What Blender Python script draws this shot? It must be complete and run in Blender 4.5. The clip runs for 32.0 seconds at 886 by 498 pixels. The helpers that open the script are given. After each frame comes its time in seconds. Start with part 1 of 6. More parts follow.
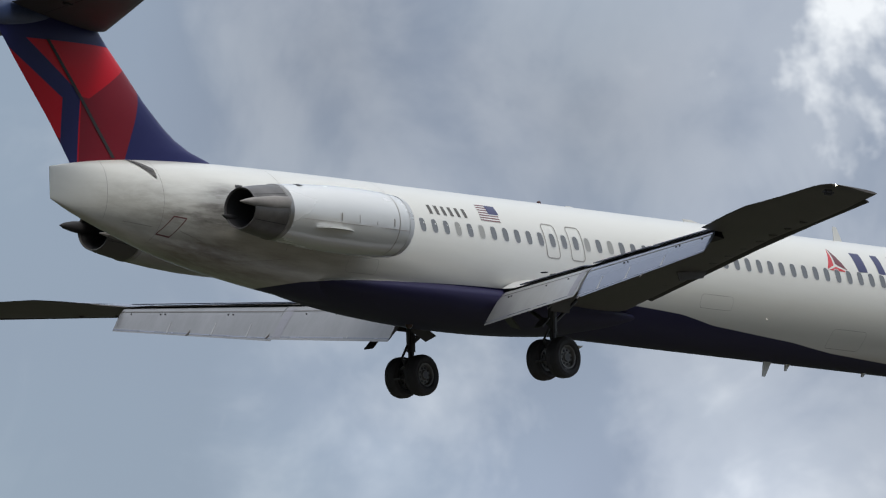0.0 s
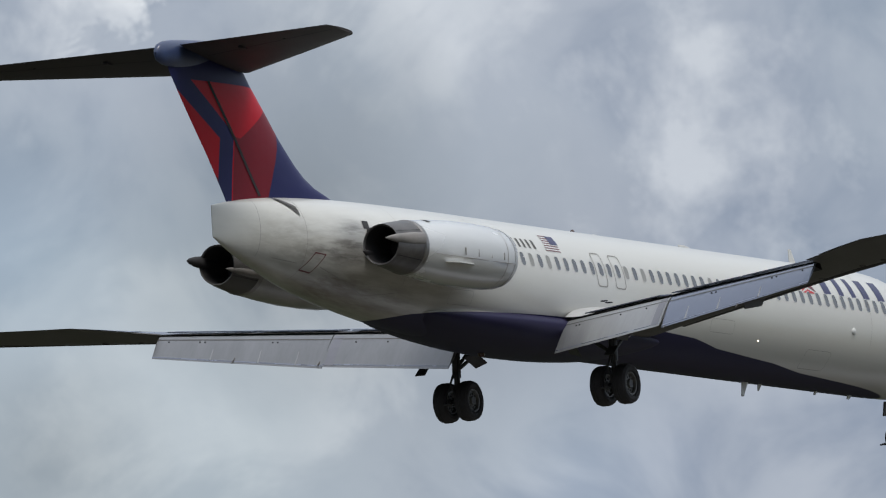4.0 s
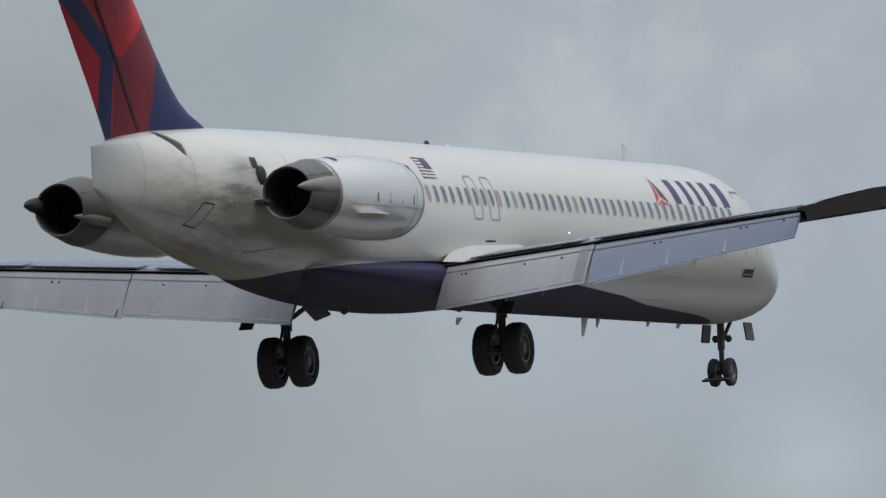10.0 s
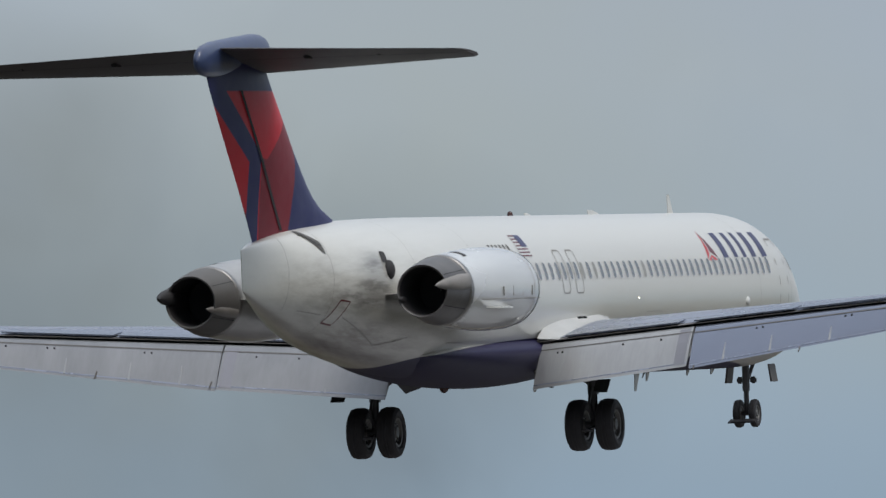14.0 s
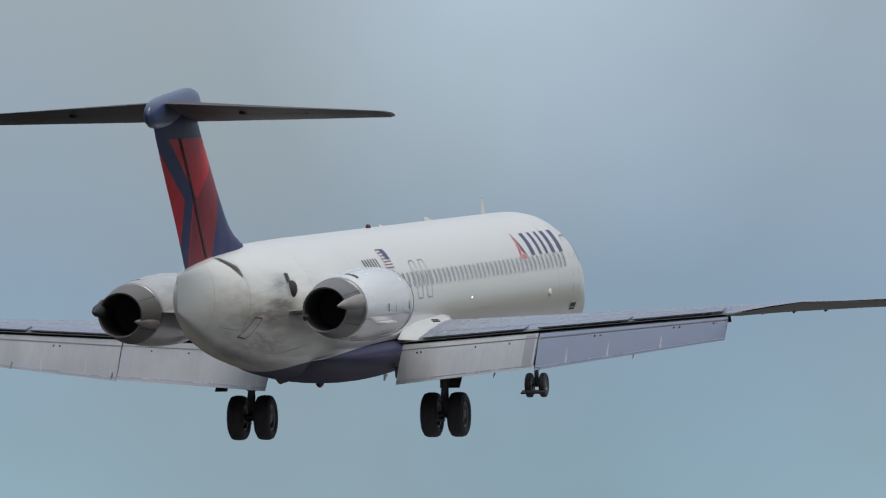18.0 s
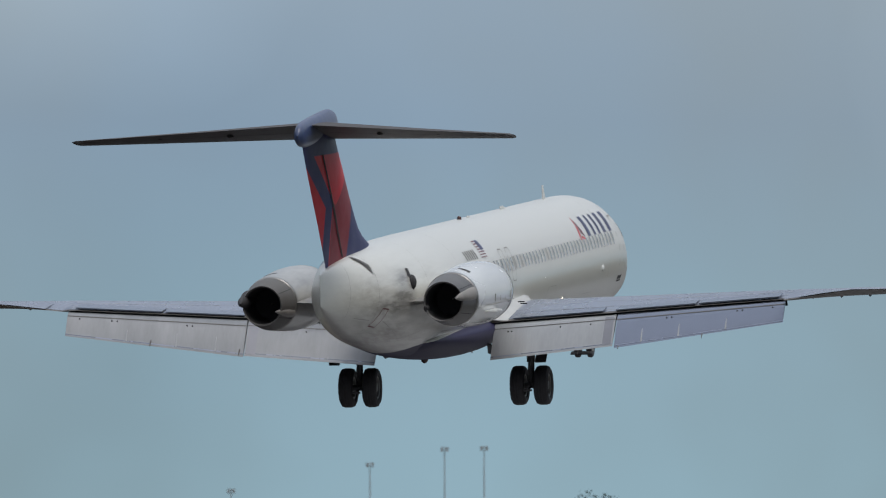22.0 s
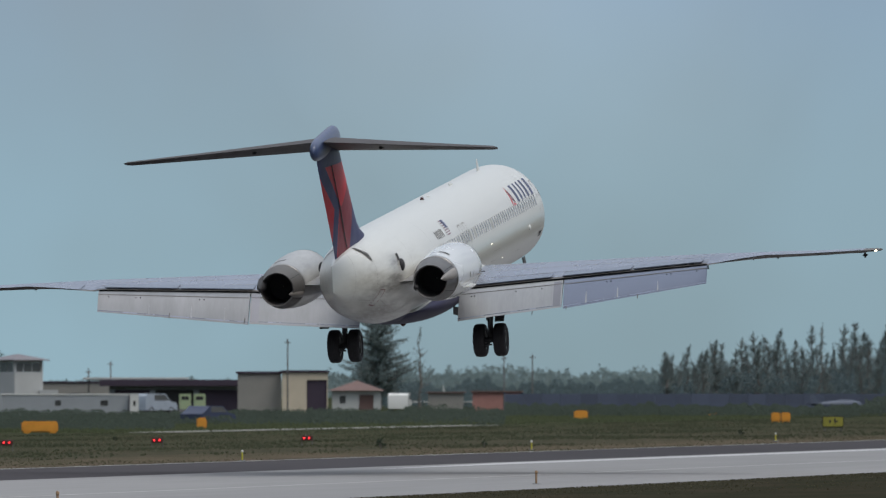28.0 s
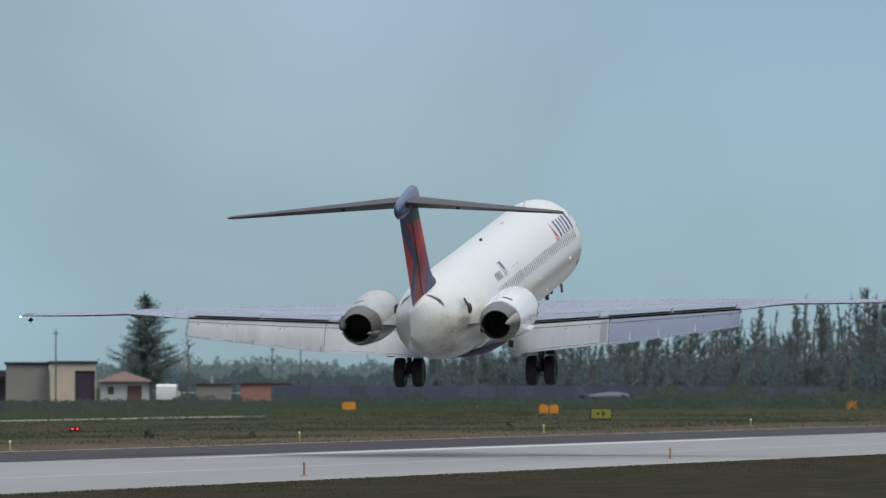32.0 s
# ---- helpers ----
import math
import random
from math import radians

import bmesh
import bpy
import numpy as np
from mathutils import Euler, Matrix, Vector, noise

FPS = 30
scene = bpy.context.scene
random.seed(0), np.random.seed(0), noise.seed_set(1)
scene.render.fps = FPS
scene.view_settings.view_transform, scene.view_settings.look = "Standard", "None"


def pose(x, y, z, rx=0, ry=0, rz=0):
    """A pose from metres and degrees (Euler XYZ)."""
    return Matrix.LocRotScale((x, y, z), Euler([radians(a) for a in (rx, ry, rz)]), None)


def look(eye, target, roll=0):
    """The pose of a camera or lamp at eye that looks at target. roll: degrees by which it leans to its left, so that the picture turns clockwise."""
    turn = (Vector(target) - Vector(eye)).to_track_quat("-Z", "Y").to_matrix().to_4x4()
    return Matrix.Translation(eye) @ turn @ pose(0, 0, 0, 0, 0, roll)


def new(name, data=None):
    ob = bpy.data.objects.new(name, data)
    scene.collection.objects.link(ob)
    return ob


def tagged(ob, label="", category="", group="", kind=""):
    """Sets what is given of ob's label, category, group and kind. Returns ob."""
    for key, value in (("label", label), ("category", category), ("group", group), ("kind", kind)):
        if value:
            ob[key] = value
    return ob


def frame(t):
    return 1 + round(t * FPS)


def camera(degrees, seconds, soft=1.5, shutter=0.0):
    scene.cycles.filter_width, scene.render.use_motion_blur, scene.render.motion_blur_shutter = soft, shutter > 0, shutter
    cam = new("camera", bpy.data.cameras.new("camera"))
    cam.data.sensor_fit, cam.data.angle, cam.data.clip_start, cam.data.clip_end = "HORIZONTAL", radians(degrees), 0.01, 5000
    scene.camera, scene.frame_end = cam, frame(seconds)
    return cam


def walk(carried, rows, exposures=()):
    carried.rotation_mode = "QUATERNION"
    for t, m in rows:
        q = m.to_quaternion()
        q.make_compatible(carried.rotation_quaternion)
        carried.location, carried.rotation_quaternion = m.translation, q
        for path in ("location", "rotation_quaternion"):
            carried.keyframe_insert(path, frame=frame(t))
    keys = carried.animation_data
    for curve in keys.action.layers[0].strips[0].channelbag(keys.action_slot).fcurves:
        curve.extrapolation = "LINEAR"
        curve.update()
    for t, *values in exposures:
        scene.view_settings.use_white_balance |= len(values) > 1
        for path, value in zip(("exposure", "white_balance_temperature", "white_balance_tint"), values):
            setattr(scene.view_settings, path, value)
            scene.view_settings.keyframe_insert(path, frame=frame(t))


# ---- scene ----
cam = camera(3.0, 32.0, soft=1.15)
# a long lens held at one focus, near the aircraft
cam.data.dof.use_dof, cam.data.dof.focus_distance, cam.data.dof.aperture_fstop = True, 470.0, 6.5
CAM_ROWS = [
    (0, 117.721, -217.378, 3.500, 99.0428, -0.0107, 29.6813),
    (0.5, 116.179, -215.954, 3.500, 98.6906, 0.0264, 29.1344),
    (1, 114.601, -214.441, 3.500, 98.3616, 0.0208, 28.5949),
    (1.5, 113.002, -212.849, 3.500, 98.0926, -0.0455, 28.0453),
    (2, 111.391, -211.161, 3.500, 97.8896, -0.0062, 27.4905),
    (2.5, 109.689, -209.247, 3.500, 97.7436, -0.0260, 26.9205),
    (3, 107.739, -206.709, 3.500, 97.5731, -0.0041, 26.4162),
    (3.5, 105.221, -202.819, 3.500, 97.3587, 0.0794, 25.9746),
    (4, 101.656, -196.631, 3.500, 97.1232, -0.0209, 25.5593),
    (4.5, 96.730, -187.342, 3.500, 96.9170, 0.0066, 25.1678),
    (5, 90.368, -174.767, 3.500, 96.6773, -0.0028, 24.7229),
    (5.5, 82.876, -159.589, 3.500, 96.4212, -0.0193, 24.2469),
    (6, 74.797, -142.968, 3.500, 96.1482, -0.0227, 23.7403),
    (6.5, 66.690, -126.184, 3.500, 95.8567, 0.0090, 23.2036),
    (7, 59.024, -110.316, 3.500, 95.5115, 0.1052, 22.6176),
    (7.5, 52.107, -95.994, 3.500, 95.2685, -0.0449, 21.9942),
    (8, 46.103, -83.379, 3.500, 95.1275, -0.1437, 21.3527),
    (8.5, 40.982, -72.326, 3.500, 94.9191, 0.0248, 20.7713),
    (9, 36.552, -62.590, 3.500, 94.6030, 0.0880, 20.2584),
    (9.5, 32.592, -53.892, 3.500, 94.2348, 0.0172, 19.7779),
    (10, 28.978, -45.982, 3.500, 93.9568, -0.0044, 19.2104),
    (10.5, 25.667, -38.693, 3.500, 93.7493, -0.0818, 18.6746),
    (11, 22.619, -31.891, 3.500, 93.5616, 0.0542, 18.2874),
    (11.5, 19.764, -25.479, 3.500, 93.3173, 0.0938, 17.9838),
    (12, 17.049, -19.439, 3.500, 93.0325, -0.0273, 17.5671),
    (12.5, 14.462, -13.845, 3.500, 92.7784, -0.0770, 17.0441),
    (13, 12.022, -8.877, 3.500, 92.5973, -0.0157, 16.6211),
    (13.5, 9.791, -4.766, 3.500, 92.4710, -0.0176, 16.2448),
    (14, 7.821, -1.676, 3.500, 92.3200, -0.0054, 15.7652),
    (14.5, 6.155, 0.390, 3.500, 92.1662, 0.0224, 15.2530),
    (15, 4.806, 1.544, 3.500, 92.0231, 0.0443, 14.7285),
    (15.5, 3.759, 1.972, 3.500, 91.9045, 0.0346, 14.2096),
    (16, 2.977, 1.903, 3.500, 91.8135, -0.0796, 13.6637),
    (16.5, 2.384, 1.563, 3.500, 91.7363, -0.0255, 13.1616),
    (17, 1.877, 1.137, 3.500, 91.6579, -0.0223, 12.7620),
    (17.5, 1.386, 0.732, 3.500, 91.5697, 0.0172, 12.4763),
    (18, 0.902, 0.392, 3.500, 91.4776, 0.0143, 12.2345),
    (18.5, 0.441, 0.146, 3.500, 91.3844, -0.0238, 12.0314),
    (19, 0.000, 0.000, 3.500, 91.2844, -0.0268, 11.8372),
    (19.5, 0.000, 0.000, 3.500, 91.1877, 0.0173, 11.6853),
    (20, 0.000, 0.000, 3.500, 91.0949, 0.0618, 11.5898),
    (20.5, 0.000, 0.000, 3.500, 91.0221, 0.0060, 11.4504),
    (21, 0.000, 0.000, 3.500, 90.9799, -0.1859, 11.2201),
    (21.5, 0.000, 0.000, 3.500, 90.9363, -0.0418, 10.8581),
    (22, 0.000, 0.000, 3.500, 90.9168, 0.1977, 10.6129),
    (22.5, 0.000, 0.000, 3.500, 90.8962, 0.1192, 10.4397),
    (23, 0.000, 0.000, 3.500, 90.8624, 0.1054, 10.1709),
    (23.5, 0.000, 0.000, 3.500, 90.8220, -0.0405, 9.9877),
    (24, 0.000, 0.000, 3.500, 90.7698, -0.1814, 9.9065),
    (24.5, 0.000, 0.000, 3.500, 90.7132, -0.0916, 9.8529),
    (25, 0.000, 0.000, 3.500, 90.6675, -0.1478, 9.7412),
    (25.5, 0.000, 0.000, 3.500, 90.6184, -0.1307, 9.6093),
    (26, 0.000, 0.000, 3.500, 90.5668, -0.0775, 9.4557),
    (26.5, 0.000, 0.000, 3.500, 90.5138, -0.0179, 9.2781),
    (27, 0.000, 0.000, 3.500, 90.4769, 0.1445, 9.0432),
    (27.5, 0.000, 0.000, 3.500, 90.4455, 0.1339, 8.7200),
    (28, 0.000, 0.000, 3.500, 90.4128, -0.0087, 8.5097),
    (28.5, 0.000, 0.000, 3.500, 90.3813, -0.2490, 8.4575),
    (29, 0.000, 0.000, 3.500, 90.3517, -0.3291, 8.5165),
    (29.5, 0.000, 0.000, 3.500, 90.3275, -0.1059, 8.4351),
    (30, 0.000, 0.000, 3.500, 90.3188, 0.0447, 8.2614),
    (30.5, 0.000, 0.000, 3.500, 90.3223, 0.1034, 8.0644),
    (31, 0.000, 0.000, 3.500, 90.3485, 0.0345, 7.9409),
    (31.5, 0.000, 0.000, 3.500, 90.3703, -0.1181, 7.8591),
    (32, 0.000, 0.000, 3.500, 90.3851, -0.1736, 7.7249),
]
walk(cam, [(t, pose(*p)) for t, *p in CAM_ROWS], ((0, 0.1), (3, 0.03), (6, 0.0), (10, -0.02), (13, 0.09), (16, 0.09), (18, 0.07), (22, 0.01), (24, 0.03), (27, 0.05), (29, 0.16), (30, 0.22), (32, 0.32)))

# ---------------------------------------------------------------- light
world = bpy.data.worlds.new("sky")
scene.world = world
world.use_nodes = True
SUN_EL, SUN_AZ = radians(60), radians(118)      # height; clockwise from the runway's direction
LOW_CLOUD, HIGH_CLOUD = (0.255, 0.305, 0.40), (0.92, 0.95, 0.98)
# bright cloud heads: degrees left of the runway's direction, degrees up, size in degrees, strength
HEADS = ((26.85, 7.85, 0.45, 0.3), (27.38, 8.62, 0.2, 0.55), (27.6, 8.9, 0.5, 0.4), (28.22, 9.85, 0.55, 1.7), (27.98, 8.80, 0.24, 1.1), (27.2, 9.2, 0.45, 0.6), (24.7, 7.5, 0.9, 0.5), (29.7, 8.5, 0.6, 0.35), (28.6, 7.4, 0.5, 0.5), (16.2, 4.3, 1.1, 0.4))
# dull blue-grey banks between them, given in the same way
BANKS = ((17.2, 2.0, 1.4, 0.32), (18.6, 2.7, 0.9, 0.1), (20.3, 3.5, 0.9, 0.15), (19.0, 2.2, 0.8, 0.15), (15.9, 2.2, 0.7, 0.2), (17.95, 3.2, 0.38, -0.22), (17.0, 2.8, 0.5, 0.14), (15.4, 1.9, 0.5, 0.12), (20.6, 4.4, 0.6, 0.15), (16.0, 1.7, 0.6, 0.12), (16.8, 3.5, 0.7, -0.2), (8.2, 1.35, 1.0, -0.22), (11.7, 0.5, 1.3, 0.15), (12.1, 2.45, 1.1, -0.38), (20.0, 5.7, 1.0, -0.2), (17.0, 4.1, 0.8, -0.2), (26.1, 7.3, 0.65, 0.3), (25.4, 6.9, 0.8, 0.18), (29.4, 8.15, 0.7, -0.3), (28.6, 8.2, 0.5, -0.22), (27.1, 7.1, 0.45, -0.25), (25.1, 6.35, 0.5, -0.2), (26.9, 6.4, 0.4, 0.2), (22.3, 4.6, 1.2, 0.22), (29.2, 9.5, 0.6, 0.2), (30.1, 9.7, 0.8, 0.22), (30.0, 8.35, 0.6, -0.2))


# a towering cloud with a crisp lit edge: the middles and sizes of its lobes, then where and how wide the light falls on it
CREST = ((27.0, 8.62, 0.79), (27.05, 8.33, 0.66))
LIT = (26.5, 8.25, 0.95)


def nd(nt, kind, **sets):
    n = nt.nodes.new(kind)
    for key, value in sets.items():
        if key in n.inputs:
            n.inputs[key].default_value = value
    return n


def math_node(nt, op, a, b=None, c=None, clamp=False):
    n = nt.nodes.new("ShaderNodeMath")
    n.operation, n.use_clamp = op, clamp
    for i, v in enumerate((a, b, c)):
        if v is None:
            continue
        if isinstance(v, (int, float)):
            n.inputs[i].default_value = v
        else:
            nt.links.new(v, n.inputs[i])
    return n.outputs[0]


def mix_col(nt, fac, a, b, mode="MIX"):
    n = nt.nodes.new("ShaderNodeMix")
    n.data_type, n.blend_type = "RGBA", mode
    for i, v in ((0, fac), (6, a), (7, b)):
        if isinstance(v, (int, float)):
            n.inputs[i].default_value = v
        elif isinstance(v, tuple):
            n.inputs[i].default_value = (*v[:3], 1)
        else:
            nt.links.new(v, n.inputs[i])
    return n.outputs[2]


def ramp(nt, fac, stops, mode="LINEAR"):
    n = nt.nodes.new("ShaderNodeValToRGB")
    cr = n.color_ramp
    cr.interpolation = mode
    while len(cr.elements) < len(stops):
        cr.elements.new(0.5)
    for e, (p, v) in zip(cr.elements, stops):
        e.position = p
        e.color = (v, v, v, 1) if isinstance(v, (int, float)) else (*v, 1)
    nt.links.new(fac, n.inputs[0])
    return n.outputs[0]


def noise_tex(nt, vec, scale, detail=4.0, rough=0.55, dist=0.0):
    n = nd(nt, "ShaderNodeTexNoise", Scale=scale, Detail=detail, Roughness=rough, Distortion=dist)
    nt.links.new(vec, n.inputs["Vector"])
    return n.outputs["Fac"]


def build_sky():
    nt = world.node_tree
    nt.nodes.clear()
    out = nt.nodes.new("ShaderNodeOutputWorld")
    bg = nt.nodes.new("ShaderNodeBackground")
    sky = nt.nodes.new("ShaderNodeTexSky")
    sky.sky_type, sky.sun_disc = "NISHITA", False
    sky.sun_elevation, sky.sun_rotation = SUN_EL, SUN_AZ
    sky.air_density, sky.dust_density = 1.2, 2.0
    co = nt.nodes.new("ShaderNodeTexCoord").outputs["Generated"]
    sep = nt.nodes.new("ShaderNodeSeparateXYZ")
    nt.links.new(co, sep.inputs[0])
    up = sep.outputs[2]
    # broken cloud: dull undersides, bright heads, thinning to an even veil near the horizon
    big = noise_tex(nt, co, 26.0, 5.0, 0.5, 0.3)
    fine = noise_tex(nt, co, 75.0, 6.0, 0.6, 0.6)
    heads = ramp(nt, math_node(nt, "ADD", math_node(nt, "MULTIPLY", big, 0.72), math_node(nt, "MULTIPLY", fine, 0.28)),
                 [(0.43, 0.0), (0.54, 0.45), (0.62, 1.0)], "EASE")
    high = ramp(nt, up, [(0.02, 0.05), (0.06, 0.35), (0.085, 0.85), (0.115, 1.0)])
    cover = ramp(nt, noise_tex(nt, co, 19.0, 4.0, 0.5), [(0.36, 0.62), (0.6, 0.97)])
    tone = math_node(nt, "MULTIPLY", math_node(nt, "MULTIPLY", heads, high), 0.58)
    puff = noise_tex(nt, co, 85.0, 9.0, 0.6, 0.25)
    for az, el, size, power in HEADS:
        d = nt.nodes.new("ShaderNodeVectorMath")
        d.operation = "DISTANCE"
        nt.links.new(co, d.inputs[0])
        d.inputs[1].default_value = (-math.sin(radians(az)) * math.cos(radians(el)), math.cos(radians(az)) * math.cos(radians(el)), math.sin(radians(el)))
        edge = math_node(nt, "MULTIPLY_ADD", puff, radians(size) * 3.6, -radians(size) * 1.0)
        m = math_node(nt, "DIVIDE", math_node(nt, "SUBTRACT", edge, d.outputs["Value"]), radians(size) * 0.85, clamp=True)
        tone = math_node(nt, "MAXIMUM", tone, math_node(nt, "MULTIPLY", m, power))
    tone = math_node(nt, "MULTIPLY", tone, math_node(nt, "MULTIPLY_ADD", puff, 0.9, 0.45), clamp=True)
    lumps = math_node(nt, "ADD", math_node(nt, "MULTIPLY", noise_tex(nt, co, 190.0, 8.0, 0.66, 0.4), radians(0.9)), radians(-0.45))
    crisp = None
    for az, el, size in CREST + (LIT,):
        d = nt.nodes.new("ShaderNodeVectorMath")
        d.operation = "DISTANCE"
        nt.links.new(co, d.inputs[0])
        d.inputs[1].default_value = (-math.sin(radians(az)) * math.cos(radians(el)), math.cos(radians(az)) * math.cos(radians(el)), math.sin(radians(el)))
        d = math_node(nt, "SUBTRACT", math_node(nt, "ADD", lumps, radians(size)), d.outputs["Value"])
        if (az, el, size) == LIT:
            lit = math_node(nt, "DIVIDE", d, radians(size), clamp=True)
        else:
            crisp = d if crisp is None else math_node(nt, "MAXIMUM", crisp, d)
    crisp = math_node(nt, "DIVIDE", crisp, radians(0.13), clamp=True)
    billow = ramp(nt, noise_tex(nt, co, 120.0, 8.0, 0.62, 0.5), [(0.34, 0.25), (0.62, 1.1)])
    tone = math_node(nt, "MAXIMUM", tone, math_node(nt, "MULTIPLY", math_node(nt, "MULTIPLY", crisp, lit), billow), clamp=True)
    cloud = mix_col(nt, tone, LOW_CLOUD, HIGH_CLOUD)
    veil = ramp(nt, up, [(0.0, (0.285, 0.435, 0.515)), (0.012, (0.27, 0.405, 0.495)), (0.024, (0.245, 0.345, 0.455)), (0.036, (0.30, 0.385, 0.462)), (0.052, (0.375, 0.435, 0.485)), (0.085, (0.41, 0.45, 0.48)), (0.2, (0.42, 0.48, 0.56)), (0.5, (0.75, 0.83, 0.94)), (0.75, (1.15, 1.21, 1.28)), (0.92, (1.25, 1.33, 1.44)), (1.0, (0.95, 1.08, 1.30))])
    thick = mix_col(nt, ramp(nt, up, [(0.02, 0.0), (0.05, 0.25), (0.085, 0.62), (0.11, 1.0), (0.22, 0.8), (0.45, 0.1)]), veil, cloud)
    clear = nt.nodes.new("ShaderNodeVectorMath")
    clear.operation = "SCALE"
    clear.inputs[3].default_value = 0.10
    nt.links.new(sky.outputs[0], clear.inputs[0])
    # the unseen low sky behind the view is dimmed to darken the aircraft's undersides
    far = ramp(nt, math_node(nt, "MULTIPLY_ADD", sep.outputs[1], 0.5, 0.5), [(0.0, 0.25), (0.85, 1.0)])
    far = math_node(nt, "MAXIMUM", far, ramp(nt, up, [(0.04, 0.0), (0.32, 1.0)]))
    for az, el, size, power in BANKS:
        d = nt.nodes.new("ShaderNodeVectorMath")
        d.operation = "DISTANCE"
        nt.links.new(co, d.inputs[0])
        d.inputs[1].default_value = (-math.sin(radians(az)) * math.cos(radians(el)), math.cos(radians(az)) * math.cos(radians(el)), math.sin(radians(el)))
        edge = math_node(nt, "MULTIPLY_ADD", big, radians(size) * 1.6, radians(size) * 0.2)
        m = math_node(nt, "DIVIDE", math_node(nt, "SUBTRACT", edge, d.outputs["Value"]), radians(size), clamp=True)
        far = math_node(nt, "MULTIPLY", far, math_node(nt, "MULTIPLY_ADD", m, -power, 1.0))
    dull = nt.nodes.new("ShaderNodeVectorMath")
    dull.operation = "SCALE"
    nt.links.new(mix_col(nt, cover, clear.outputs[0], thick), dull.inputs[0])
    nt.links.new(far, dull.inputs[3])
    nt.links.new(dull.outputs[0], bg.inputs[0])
    bg.inputs[1].default_value = 1.0
    nt.links.new(bg.outputs[0], out.inputs[0])


build_sky()
sun = new("sun", bpy.data.lights.new("sun", "SUN"))
sun.data.energy, sun.data.angle, sun.data.color = 1.6, radians(26), (1.0, 0.95, 0.88)
sd = Vector((math.sin(SUN_AZ) * math.cos(SUN_EL), math.cos(SUN_AZ) * math.cos(SUN_EL), math.sin(SUN_EL)))
sun.matrix_world = look(sd * 100, (0, 0, 0))


# ---------------------------------------------------------------- materials
def surface(name, col, rough=0.5, metal=0.0, var=0.12, scale=2.0, bump=0.0, coat=0.0, fine=40.0, col2=None, per_object=0.0, stretch=(1, 1, 1), spec=0.5):
    """A worn surface: colour varied at two scales, roughness with it, and fine relief."""
    m = bpy.data.materials.new(name)
    m.use_nodes = True
    nt = m.node_tree
    b = nt.nodes["Principled BSDF"]
    tc = nt.nodes.new("ShaderNodeTexCoord")
    mp = nt.nodes.new("ShaderNodeMapping")
    mp.inputs["Scale"].default_value = stretch
    nt.links.new(tc.outputs["Object"], mp.inputs[0])
    v = mp.outputs[0]
    n1, n2 = noise_tex(nt, v, scale, 5.0), noise_tex(nt, v, fine, 3.0)
    f = ramp(nt, math_node(nt, "ADD", math_node(nt, "MULTIPLY", n1, 0.7), math_node(nt, "MULTIPLY", n2, 0.3)), [(0.3, 0.0), (0.7, 1.0)])
    dark = col2 or tuple(c * (1 - var) for c in col)
    c = mix_col(nt, f, dark, tuple(min(1, k * (1 + var * 0.4)) for k in col))
    if per_object:
        oi = nt.nodes.new("ShaderNodeObjectInfo").outputs["Random"]
        k = math_node(nt, "MULTIPLY_ADD", oi, per_object, 1 - per_object / 2)
        cc = nt.nodes.new("ShaderNodeVectorMath")
        cc.operation = "SCALE"
        nt.links.new(c, cc.inputs[0])
        nt.links.new(k, cc.inputs[3])
        c = cc.outputs[0]
    nt.links.new(c, b.inputs["Base Color"])
    nt.links.new(math_node(nt, "MULTIPLY_ADD", n1, 0.2, rough - 0.1, clamp=True), b.inputs["Roughness"])
    b.inputs["Metallic"].default_value = metal
    b.inputs["Coat Weight"].default_value = coat
    b.inputs["Specular IOR Level"].default_value = spec
    if bump:
        bp = nd(nt, "ShaderNodeBump", Strength=0.5, Distance=bump)
        nt.links.new(n2, bp.inputs["Height"])
        nt.links.new(bp.outputs[0], b.inputs["Normal"])
    return m


def leafy(m, col, share=0.4):
    """Lets part of the light pass through leaves."""
    nt = m.node_tree
    b, out = nt.nodes["Principled BSDF"], nt.nodes["Material Output"]
    tr, mix = nd(nt, "ShaderNodeBsdfTranslucent", Color=(*col, 1)), nd(nt, "ShaderNodeMixShader", Fac=share)
    nt.links.new(b.outputs[0], mix.inputs[1])
    nt.links.new(tr.outputs[0], mix.inputs[2])
    nt.links.new(mix.outputs[0], out.inputs[0])
    return m


def glow(name, col, strength):
    m = bpy.data.materials.new(name)
    m.use_nodes = True
    b = m.node_tree.nodes["Principled BSDF"]
    b.inputs["Base Color"].default_value = (*col, 1)
    b.inputs["Emission Color"].default_value = (*col, 1)
    b.inputs["Emission Strength"].default_value = strength
    return m


WHITE, BELLY, RED, MAROON, NAVY = (0.575, 0.570, 0.528), (0.016, 0.014, 0.05), (0.47, 0.004, 0.015), (0.17, 0.008, 0.018), (0.017, 0.019, 0.088)


